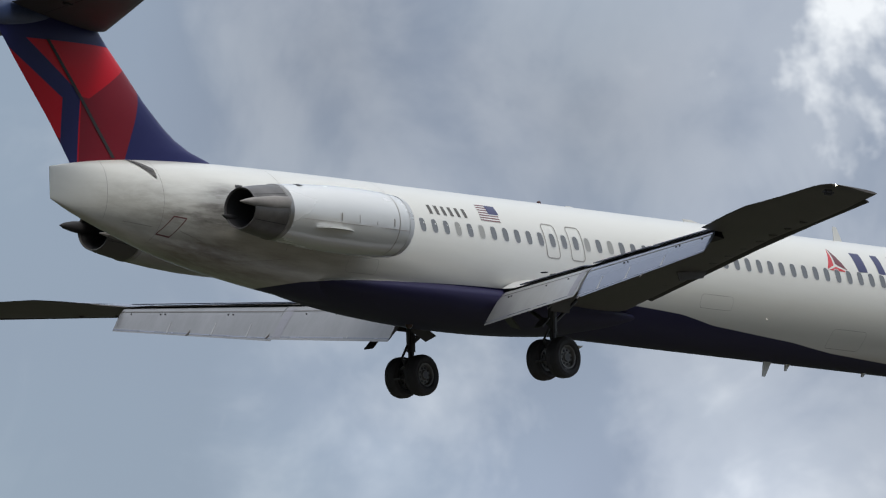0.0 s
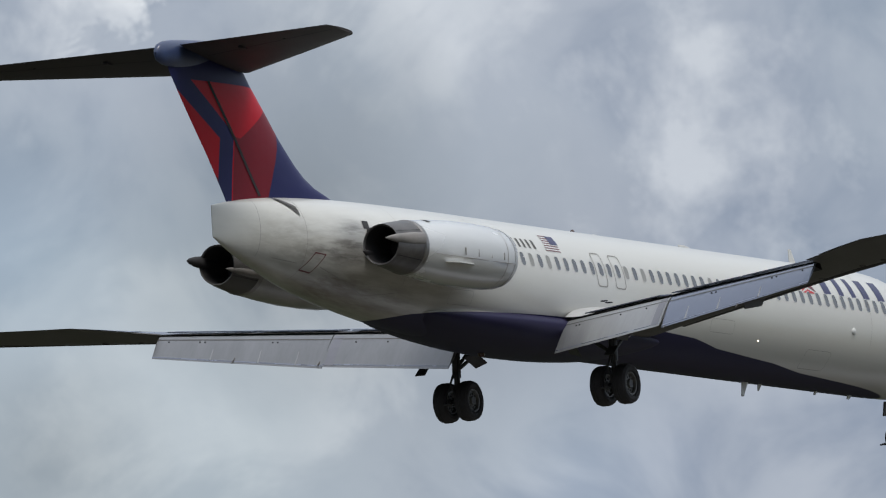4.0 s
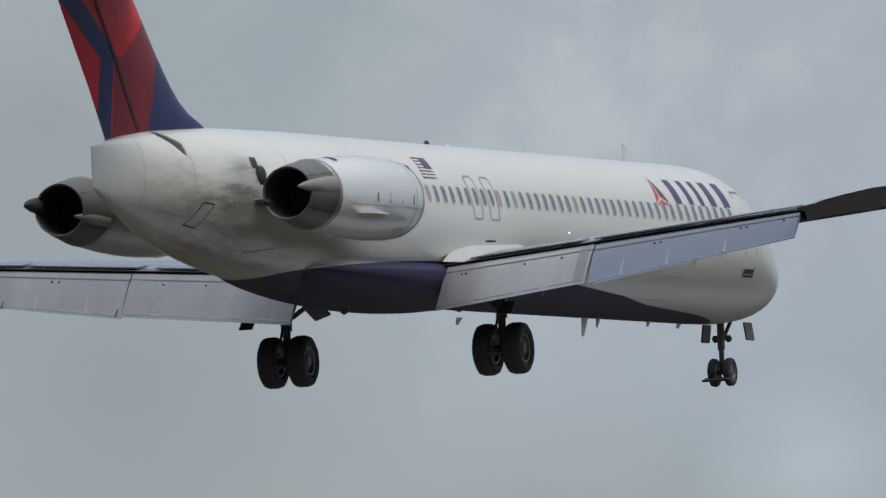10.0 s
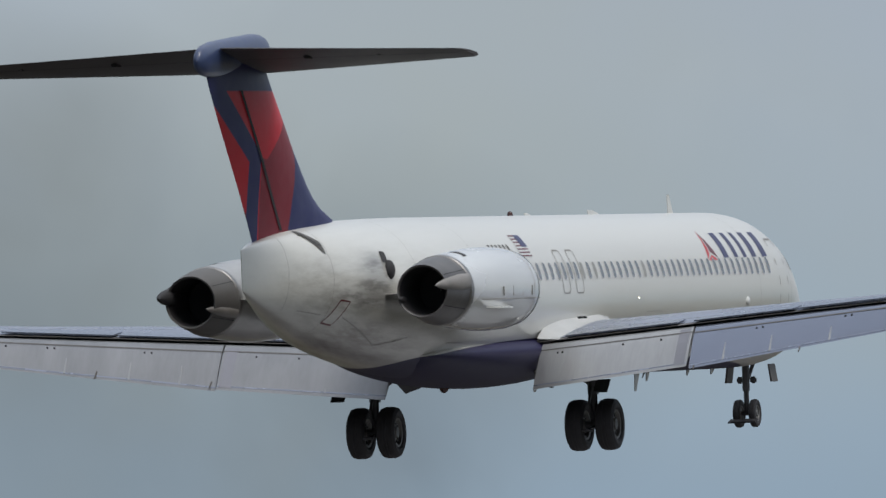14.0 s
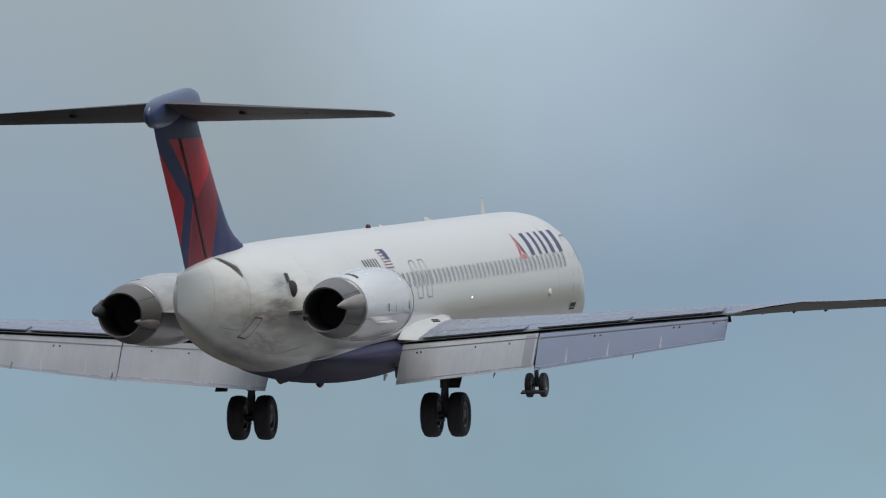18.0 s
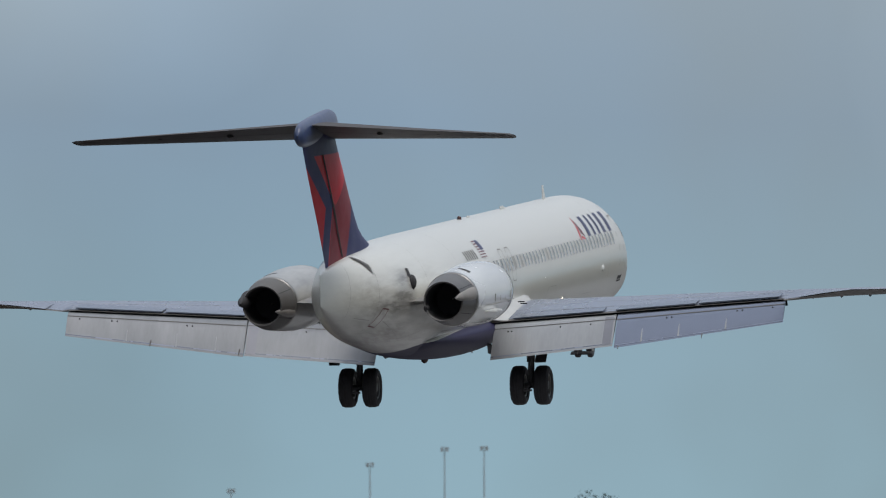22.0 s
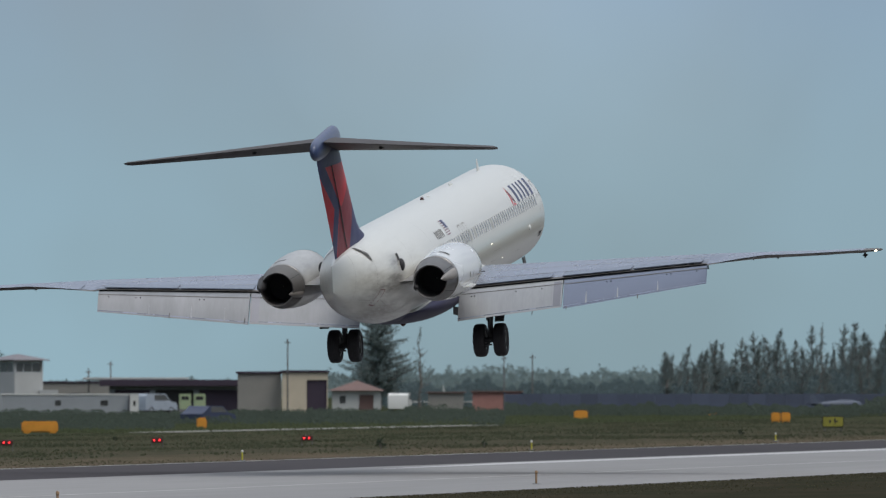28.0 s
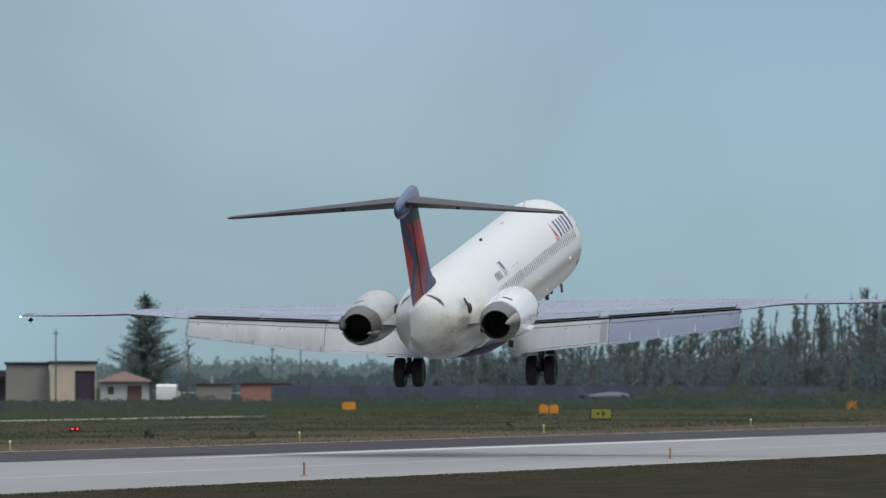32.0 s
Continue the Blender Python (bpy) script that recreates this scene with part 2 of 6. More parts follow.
def fuselage_paint():
    """White upper body, dark blue belly with a swept upper edge, soot and streaks along the airflow, underside shade
    painted in with the grime.
    """
    m = surface("fuselage_paint", WHITE, 0.32, coat=0.35)
    nt = m.node_tree
    b = nt.nodes["Principled BSDF"]
    tc = nt.nodes.new("ShaderNodeTexCoord").outputs["Object"]
    sep = nt.nodes.new("ShaderNodeSeparateXYZ")
    nt.links.new(tc, sep.inputs[0])
    edge = [(-11.6, -2.3), (-10.6, -1.66), (-8.6, -1.22), (-5.5, -1.04), (-1.8, -0.90), (3.0, -0.88), (6.8, -1.0), (8.3, -1.2), (12.0, -1.38), (13.9, -1.52), (17.9, -1.64), (20.9, -1.79), (22.2, -2.2)]
    along = math_node(nt, "DIVIDE", math_node(nt, "ADD", sep.outputs[1], 18.0), 43.0)
    lim = ramp(nt, along, [((y + 18) / 43, (z + 2.5) / 2.5) for y, z in edge], "B_SPLINE")
    lim = math_node(nt, "MULTIPLY_ADD", lim, 2.5, -2.5)
    under = math_node(nt, "MULTIPLY", math_node(nt, "SUBTRACT", lim, sep.outputs[2]), 60.0, clamp=True)
    mp = nt.nodes.new("ShaderNodeMapping")
    mp.inputs["Scale"].default_value = (2.2, 0.25, 2.2)
    nt.links.new(tc, mp.inputs[0])
    streak = ramp(nt, noise_tex(nt, mp.outputs[0], 2.4, 6.0, 0.65), [(0.42, 0.0), (0.75, 0.55)])
    aft = ramp(nt, along, [(0.0, 0.15), (0.045, 0.3), (0.085, 1.0), (0.2, 0.8), (0.30, 0.15), (0.75, 0.12)])
    # soot blown round the outlet beside the engine and along the body behind it
    py = math_node(nt, "MULTIPLY", math_node(nt, "ADD", sep.outputs[1], 12.1), 0.75)
    pz = math_node(nt, "MULTIPLY", math_node(nt, "ADD", sep.outputs[2], -0.55), 1.35)
    dist = math_node(nt, "SQRT", math_node(nt, "ADD", math_node(nt, "MULTIPLY", py, py), math_node(nt, "MULTIPLY", pz, pz)))
    soot = math_node(nt, "MULTIPLY", ramp(nt, dist, [(0.2, 0.9), (1.15, 0.0)], "EASE"), math_node(nt, "MULTIPLY_ADD", streak, 0.9, 0.45), clamp=True)
    washed = ramp(nt, math_node(nt, "MULTIPLY_ADD", sep.outputs[2], 0.3, 0.6), [(0.80, 1.0), (0.97, 0.25)])
    dirt_and_shade = mix_col(nt, math_node(nt, "MULTIPLY", math_node(nt, "MULTIPLY", streak, aft), washed), WHITE, (0.30, 0.28, 0.245))
    # oily grime thrown back along the lower flank, with underside shade painted in
    low = math_node(nt, "MULTIPLY", ramp(nt, along, [(0.0, 0.35), (0.07, 0.8), (0.1, 1.0), (0.24, 0.8), (0.36, 0.0)]), ramp(nt, math_node(nt, "MULTIPLY_ADD", sep.outputs[2], 0.3, 0.6), [(0.25, 1.0), (0.74, 0.0)]))
    low = math_node(nt, "MULTIPLY", low, math_node(nt, "MULTIPLY_ADD", noise_tex(nt, mp.outputs[0], 1.1, 6.0, 0.6), 1.5, -0.25), clamp=True)
    dirt_and_shade = mix_col(nt, math_node(nt, "MULTIPLY", low, 0.95), dirt_and_shade, (0.15, 0.132, 0.112))
    dirt_and_shade = mix_col(nt, soot, dirt_and_shade, (0.07, 0.062, 0.055))
    # a long jet pipe smear with pylon shade painted in; brown tail stair drips
    for cy, cz, ky, kz, power, col in ((-12.25, 0.22, 0.75, 1.9, 0.95, (0.06, 0.055, 0.05)), (-12.9, 0.08, 0.40, 2.2, 0.95, (0.10, 0.092, 0.085)), (-12.6, -0.78, 0.45, 1.6, 0.95, (0.13, 0.10, 0.08)), (-15.3, 0.2, 0.5, 0.8, 0.45, (0.24, 0.22, 0.18)), (-11.3, -1.05, 0.30, 1.5, 0.8, (0.12, 0.095, 0.08)), (-9.2, -0.6, 0.3, 1.3, 0.4, (0.24, 0.22, 0.19))):
        qy = math_node(nt, "MULTIPLY", math_node(nt, "ADD", sep.outputs[1], -cy), ky)
        qz = math_node(nt, "MULTIPLY", math_node(nt, "ADD", sep.outputs[2], -cz), kz)
        dq = math_node(nt, "SQRT", math_node(nt, "ADD", math_node(nt, "MULTIPLY", qy, qy), math_node(nt, "MULTIPLY", qz, qz)))
        smear_shade = math_node(nt, "MULTIPLY", ramp(nt, dq, [(0.05, power), (1.0, 0.0)], "EASE"), math_node(nt, "MULTIPLY_ADD", streak, 1.4, 0.3), clamp=True)
        dirt_and_shade = mix_col(nt, smear_shade, dirt_and_shade, col)
    belly = mix_col(nt, math_node(nt, "MULTIPLY", streak, 0.5), BELLY, (0.028, 0.026, 0.058))
    nt.links.new(mix_col(nt, under, dirt_and_shade, belly), b.inputs["Base Color"])
    nt.links.new(math_node(nt, "MULTIPLY_ADD", under, 0.2, 0.33), b.inputs["Roughness"])
    nt.links.new(math_node(nt, "MULTIPLY_ADD", under, -0.64, 0.65), b.inputs["Coat Weight"])
    nt.links.new(math_node(nt, "MULTIPLY_ADD", under, -0.3, 0.5), b.inputs["Specular IOR Level"])
    b.inputs["Coat Roughness"].default_value = 0.22
    return m


def fin_paint():
    """Red fin and rudder with maroon facets and navy bands, each edge a straight line across the side."""
    m = surface("fin_paint", RED, 0.42, coat=0.0, spec=0.2)
    nt = m.node_tree
    b = nt.nodes["Principled BSDF"]
    sep = nt.nodes.new("ShaderNodeSeparateXYZ")
    nt.links.new(nt.nodes.new("ShaderNodeTexCoord").outputs["Object"], sep.inputs[0])
    Y, Z = sep.outputs[1], sep.outputs[2]

    def side(p, q):
        """1 on the left of the line from p to q in the (y, z) plane, 0 on its right."""
        dy, dz = q[0] - p[0], q[1] - p[1]
        k = 40 / math.hypot(dy, dz)
        s = math_node(nt, "MULTIPLY_ADD", Z, dy * k, 0.5 - (p[1] * dy - p[0] * dz) * k)
        return math_node(nt, "MULTIPLY_ADD", Y, -dz * k, s, clamp=True)

    def facet(*pts):
        f = None
        for p, q in zip(pts, pts[1:] + pts[:1]):
            s = side(p, q)
            f = s if f is None else math_node(nt, "MULTIPLY", f, s)
        return f
    c = mix_col(nt, 0.0, RED, RED)
    layers = [
        (((-15.25, 1.0), (-13.9, 1.0), (-13.9, 3.25), (-14.75, 4.05), (-16.45, 3.02)), MAROON),
        (((-16.65, 1.0), (-14.9, 1.0), (-16.3, 3.05), (-16.65, 3.1)), MAROON),
        (((-18.6, 1.0), (-17.2, 1.0), (-17.2, 1.9), (-18.6, 2.35)), MAROON),
        (((-17.35, 3.02), (-16.68, 3.02), (-16.68, 3.15), (-18.85, 4.6), (-19.95, 4.6)), NAVY),
        (((-17.33, 1.2), (-16.70, 1.2), (-16.70, 3.14), (-17.33, 3.06)), NAVY),
        (((-15.05, 1.3), (-10.0, 1.3), (-10.0, 4.0), (-14.30, 3.45)), NAVY),
        (((-21.0, 4.5), (-10.0, 4.5), (-10.0, 7.0), (-21.0, 7.0)), NAVY)]
    for pts, col in layers:
        c = mix_col(nt, facet(*pts), c, col)
    nt.links.new(c, b.inputs["Base Color"])
    return m


M_FUS, M_FIN = fuselage_paint(), fin_paint()
M_WHITE = surface("white_paint", (0.60, 0.60, 0.575), 0.3, coat=0.3, var=0.08, scale=1.2)
M_FILLET = surface("worn_white_fillet", (0.47, 0.47, 0.46), 0.4, coat=0.1, var=0.14, scale=1.5)
# darker than the wing's own paint: underside shade is put into this grey
M_WING = surface("shaded_wing_grey", (0.12, 0.112, 0.108), 0.55, 0.0, 0.3, 1.5, stretch=(1, 0.4, 1), spec=0.3)
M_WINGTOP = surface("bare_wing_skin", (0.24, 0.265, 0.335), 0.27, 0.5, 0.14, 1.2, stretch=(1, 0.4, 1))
# flap copies: the outboard holds a painted sky tint, the port painted shade
M_FLAP = surface("sky_tinted_flap_grey", (0.185, 0.208, 0.27), 0.2, 0.6, 0.08, 0.5, fine=2.0, stretch=(0.6, 1, 1))
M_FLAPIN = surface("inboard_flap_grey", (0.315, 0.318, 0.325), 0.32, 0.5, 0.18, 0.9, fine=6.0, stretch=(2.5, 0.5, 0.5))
M_FLAPPORT = surface("shaded_flap_grey", (0.215, 0.22, 0.232), 0.36, 0.35, 0.18, 0.9, fine=6.0, stretch=(2.5, 0.5, 0.5))
M_DARK = surface("dark_recess", (0.026, 0.025, 0.027), 0.8)
# grey taken down to hold the shade under the tailplane
M_STAB = surface("shaded_tailplane_grey", (0.056, 0.050, 0.050), 0.55, 0.0, 0.3, 1.5, spec=0.18)
M_METAL = surface("heat_stained_metal", (0.30, 0.29, 0.28), 0.36, 0.8, 0.35, 3.0)
M_BURNT = surface("burnt_metal", (0.14, 0.133, 0.13), 0.42, 0.6, 0.4, 3.0)
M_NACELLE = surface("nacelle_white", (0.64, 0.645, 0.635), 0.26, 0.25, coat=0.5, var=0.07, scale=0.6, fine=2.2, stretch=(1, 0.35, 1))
# darker, streaked copy of the nacelle white: port side's shade put into the colour
M_NACPORT = surface("shaded_streaked_nacelle", (0.35, 0.345, 0.335), 0.34, 0.1, coat=0.3, var=0.45, scale=1.3, fine=6.0, stretch=(1, 0.2, 1))
M_LIP = surface("polished_lip", (0.60, 0.60, 0.59), 0.3, 0.35, 0.1)
M_TYRE = surface("tyre_rubber", (0.034, 0.032, 0.036), 0.7, var=0.35, scale=6)
M_RIM = surface("wheel_rim", (0.15, 0.145, 0.14), 0.45, 0.6, 0.3, 8)
M_STRUT = surface("gear_strut", (0.075, 0.075, 0.08), 0.45, 0.3, 0.3, 6)
M_PANE = surface("window_glass", (0.075, 0.075, 0.075), 0.16, coat=0.8, spec=0.8)
M_SHADE = surface("closed_shade", (0.27, 0.27, 0.255), 0.5)
M_RIMW = surface("window_rim", (0.50, 0.50, 0.48), 0.45, 0.0)
M_SEAM = surface("seam_line", (0.26, 0.25, 0.23), 0.6)
M_SLOT = surface("vent_grey", (0.085, 0.08, 0.075), 0.6)
M_SOOTY = surface("sooty_paint", (0.22, 0.205, 0.19), 0.5, var=0.4, scale=1.5)
M_RIB = surface("rib_grey", (0.20, 0.20, 0.225), 0.4, 0.3)
M_NAVY = surface("navy_paint", NAVY, 0.35)
M_BULLET = surface("bullet_blue", (0.040, 0.060, 0.135), 0.38, var=0.3, scale=3, coat=0.2)
M_REDP = surface("red_paint", (0.5, 0.02, 0.03), 0.35)
M_MAR = surface("maroon_paint", (0.12, 0.018, 0.028), 0.35)
M_FAIR = surface("fairing_grey", (0.62, 0.62, 0.60), 0.4, 0.0, 0.12)
M_LAMP = glow("lamp_lit", (1.0, 0.86, 0.62), 9.0)
M_BEACON = surface("beacon_red", (0.06, 0.028, 0.025), 0.25)


# ---------------------------------------------------------------- mesh helpers
def mesh_of(name, verts, faces, mat, smooth=True, sharp=35):
    me = bpy.data.meshes.new(name)
    me.from_pydata([tuple(v) for v in verts], [], faces)
    me.materials.append(mat)
    if smooth:
        me.polygons.foreach_set("use_smooth", [True] * len(me.polygons))
        me.set_sharp_from_angle(angle=radians(sharp))
    me.update()
    return me


def bits(name, data, parent=None, label="", m=None):
    """Links mesh data as one object under a thing or a part."""
    ob = new(name, data)
    if parent:
        ob.parent = parent
    if m is not None:
        ob.matrix_basis = m
    if label:
        tagged(ob, label)
    return ob


def part(name, bm, mat, parent=None, label="", m=None, smooth=True):
    me = bpy.data.meshes.new(name)
    bmesh.ops.recalc_face_normals(bm, faces=bm.faces)
    bm.to_mesh(me)
    bm.free()
    me.materials.append(mat)
    if smooth:
        me.polygons.foreach_set("use_smooth", [True] * len(me.polygons))
        me.set_sharp_from_angle(angle=radians(35))
    return bits(name, me, parent, label, m)


def loft(rings, cap0=True, cap1=True, closed=True):
    n = len(rings[0])
    verts = [v for r in rings for v in r]
    faces = []
    for i in range(len(rings) - 1):
        for j in range(n if closed else n - 1):
            k = (j + 1) % n
            faces.append((i * n + j, i * n + k, (i + 1) * n + k, (i + 1) * n + j))
    if cap0:
        faces.append(tuple(range(n))[::-1])
    if cap1:
        faces.append(tuple(range((len(rings) - 1) * n, len(rings) * n)))
    return verts, faces


def lathe(profile, seg=32, axis="y", at=(0, 0, 0), cap=False):
    """Turns (along, radius) pairs about an axis."""
    rings = []
    for a, r in profile:
        ring = []
        for k in range(seg):
            t = 2 * math.pi * k / seg
            u, w = r * math.cos(t), r * math.sin(t)
            p = {"y": (u, a, w), "x": (a, u, w), "z": (u, w, a)}[axis]
            ring.append((p[0] + at[0], p[1] + at[1], p[2] + at[2]))
        rings.append(ring)
    return loft(rings, cap, cap)


def box(bm, size, m=None, bevel=0.0):
    r = bmesh.ops.create_cube(bm, size=1.0)
    bmesh.ops.scale(bm, vec=size, verts=r["verts"])
    if bevel:
        e = list({e for v in r["verts"] for e in v.link_edges})
        r = bmesh.ops.bevel(bm, geom=e, offset=bevel, segments=2, affect="EDGES", clamp_overlap=True)
    vs = r["verts"]
    if m is not None:
        bmesh.ops.transform(bm, matrix=m, verts=vs)
    return vs


def rod(bm, p, q, r0, r1=None, seg=10):
    p, q = Vector(p), Vector(q)
    d = q - p
    m = Matrix.Translation((p + q) / 2) @ d.to_track_quat("Z", "Y").to_matrix().to_4x4()
    bmesh.ops.create_cone(bm, cap_ends=True, segments=seg, radius1=r0, radius2=r0 if r1 is None else r1, depth=d.length, matrix=m)


def boxed(name, size, mat, parent=None, m=None, bevel=0.01, label=""):
    bm = bmesh.new()
    box(bm, size, None, bevel)
    return part(name, bm, mat, parent, label, m)


def rodded(name, p, q, r0, mat, parent=None, r1=None, seg=10, label=""):
    bm = bmesh.new()
    rod(bm, p, q, r0, r1, seg)
    return part(name, bm, mat, parent, label)


# ---------------------------------------------------------------- the airliner (x starboard, y forward, z up; y = 0 at the main gear)
airliner = tagged(new("airliner"), "white T-tail airliner with red and navy fin, gear down, landing", "airplane")

STATIONS = [(24.30, -0.66, -0.74, 0.04), (24.22, -0.50, -0.92, 0.22), (24.0, -0.30, -1.12, 0.42), (23.6, -0.08, -1.34, 0.66), (23.0, 0.15, -1.53, 0.93),
            (22.4, 0.40, -1.65, 1.13), (21.9, 0.66, -1.71, 1.26), (21.4, 0.98, -1.75, 1.37), (20.9, 1.28, -1.78, 1.47), (20.3, 1.52, -1.79, 1.56),
            (19.5, 1.70, -1.80, 1.625), (18.6, 1.78, -1.80, 1.66), (17.5, 1.80, -1.80, 1.67), (7.0, 1.80, -1.80, 1.67), (-4.0, 1.80, -1.78, 1.67), (-6.0, 1.80, -1.70, 1.655),
            (-8.0, 1.79, -1.56, 1.60), (-10.0, 1.77, -1.36, 1.50), (-12.0, 1.73, -1.10, 1.33), (-13.5, 1.67, -0.84, 1.12), (-15.0, 1.58, -0.50, 0.80),
            (-16.2, 1.44, -0.18, 0.46), (-17.0, 1.32, 0.05, 0.235), (-17.6, 1.21, 0.25, 0.065), (-17.78, 1.18, 0.31, 0.012)]


def station(y):
    """Top, bottom and half width of the body at a station."""
    ys = [s[0] for s in STATIONS]
    for a, b, c, d in zip(STATIONS[:1] + STATIONS, STATIONS, STATIONS[1:], STATIONS[2:] + STATIONS[-1:]):
        if c[0] <= y <= b[0]:
            h = b[0] - c[0]
            u = (b[0] - y) / h
            out = []
            for i in (1, 2, 3):
                m0 = (c[i] - a[i]) / max(a[0] - c[0], 1e-6) * h if a is not b else (c[i] - b[i])
                m1 = (d[i] - b[i]) / max(b[0] - d[0], 1e-6) * h if d is not c else (c[i] - b[i])
                if abs(b[i] - c[i]) < 1e-6:
                    m0 = m1 = 0
                out.append((2 * u**3 - 3 * u**2 + 1) * b[i] + (u**3 - 2 * u**2 + u) * m0 + (-2 * u**3 + 3 * u**2) * c[i] + (u**3 - u**2) * m1)
            return out
    return STATIONS[0][1:] if y > ys[0] else STATIONS[-1][1:]


def around(y, a, grow=0.0):
    """The point at angle a from the top; the sections flatten into a wedge towards the tail."""
    t, b, w = station(y)
    e = 1 - 0.55 * min(1, max(0, (-15.2 - y) / 2.2))
    sn, cs = math.sin(a), math.cos(a)
    return ((w + grow) * math.copysign(abs(sn) ** e, sn), y, (t + b) / 2 + ((t - b) / 2 + grow) * cs)


def body_ring(y, n=56, grow=0.0):
    return [around(y, 2 * math.pi * k / n, grow) for k in range(n)]


def on_body(y, z, s=1, off=0.004):
    """The point of the body's side at station y and height z (s: +1 starboard, -1 port), off metres proud."""
    t, b, w = station(y)
    zc, h = (t + b) / 2, (t - b) / 2
    q = max(-0.999, min(0.999, (z - zc) / h))
    x = w * math.sqrt(1 - q * q)
    nx, nz = x / w**2, (z - zc) / h**2
    k = off / math.hypot(nx, nz)
    return (s * (x + nx * k), y, z + nz * k)


def decal(name, corners, mat, parent, s=1, off=0.005, nu=3, nv=5, label=""):
    """A painted mark laid on the body's side: corners as (y, z), in order round."""
    (a, b, c, d) = corners
    verts, faces = [], []
    for i in range(nu + 1):
        for j in range(nv + 1):
            u, v = i / nu, j / nv
            y = (a[0] * (1 - u) + b[0] * u) * (1 - v) + (d[0] * (1 - u) + c[0] * u) * v
            z = (a[1] * (1 - u) + b[1] * u) * (1 - v) + (d[1] * (1 - u) + c[1] * u) * v
            verts.append(on_body(y, z, s, off))
    for i in range(nu):
        for j in range(nv):
            k = i * (nv + 1) + j
            faces.append((k, k + 1, k + nv + 2, k + nv + 1))
    return bits(name, mesh_of(name, verts, faces, mat), parent, label)


def outline(name, y0, y1, z0, z1, wide, mat, parent, s=1, off=0.006, r=0.12, label=""):
    """A rounded frame line round a door or hatch on the body's side."""
    pts = []
    for cy, cz, a0 in ((y1 - r, z1 - r, 0), (y0 + r, z1 - r, 90), (y0 + r, z0 + r, 180), (y1 - r, z0 + r, 270)):
        for k in range(5):
            a = radians(a0 + 22.5 * k)
            pts.append((cy, cz, math.cos(a), math.sin(a)))
    full = []
    for p, q in zip(pts, pts[1:] + pts[:1]):
        full.append(p)
        for k in (1, 2, 3):
            if abs(p[1] - q[1]) > 0.3 or abs(p[0] - q[0]) > 0.3:
                full.append(tuple(p[i] * (1 - k / 4) + q[i] * k / 4 for i in range(4)))
    verts, faces = [], []
    for cy, cz, dy, dz in full:
        verts.append(on_body(cy + dy * r, cz + dz * r, s, off))
        verts.append(on_body(cy + dy * (r - wide), cz + dz * (r - wide), s, off))
    n = len(full)
    for k in range(n):
        j = (k + 1) % n
        faces.append((2 * k, 2 * k + 1, 2 * j + 1, 2 * j))
    return bits(name, mesh_of(name, verts, faces, mat), parent, label)


ys = sorted(set([s[0] for s in STATIONS] + [20.0 - 0.4 * k for k in range(-9, 95)]), reverse=True)
bits("fuselage", mesh_of("fuselage", *loft([body_ring(y) for y in ys if -17.79 < y < 24.31]), M_FUS, sharp=32), airliner, "white fuselage with a dark blue belly, sooty near the tail")

# wing-to-body fairing under the cabin
rings = []
for k in range(33):
    u = k / 32
    g = max(0.02, math.sin(math.pi * u) ** 0.5)
    rings.append([(1.70 * (0.55 + 0.45 * g) * math.sin(a), 5.6 - 13.8 * u, -1.20 + (0.77 * g * math.cos(a) if math.cos(a) < 0 else 0.42 * g * math.cos(a))) for a in [2 * math.pi * j / 40 for j in range(40)]])
bits("belly_fairing", mesh_of("belly_fairing", *loft(rings), M_FUS, sharp=60), airliner, "dark blue wing root fairing")


# windows, built once and repeated at the seat pitch
def window_meshes(s):
    zs = 0.53
    pts = []
    for k in range(16):
        a = 2 * math.pi * k / 16
        cx, sx = math.cos(a), math.sin(a)
        pts.append((0.115 * math.copysign(abs(cx) ** 0.65, cx), 0.19 * math.copysign(abs(sx) ** 0.65, sx)))
    y0 = 5.0
    rim = [on_body(y0 + a * 1.16, zs + b * 1.12, s, 0.004) for a, b in pts] + [on_body(y0 + a, zs + b, s, 0.007) for a, b in pts] + [on_body(y0 + a, zs + b, s, 0.003) for a, b in pts]
    f = [(r * 16 + k, r * 16 + (k + 1) % 16, (r + 1) * 16 + (k + 1) % 16, (r + 1) * 16 + k) for r in (0, 1) for k in range(16)]
    rim = [(x, y - y0, z) for x, y, z in rim]
    pane = [(on_body(y0 + a, zs + b, s, 0.006)) for a, b in pts]
    pane = [(x, y - y0, z) for x, y, z in pane]
    return (mesh_of("cabin_window", rim, f, M_RIMW), mesh_of("pane", pane, [tuple(range(16))], M_PANE), mesh_of("shade_down", pane, [tuple(range(16))], M_SHADE))


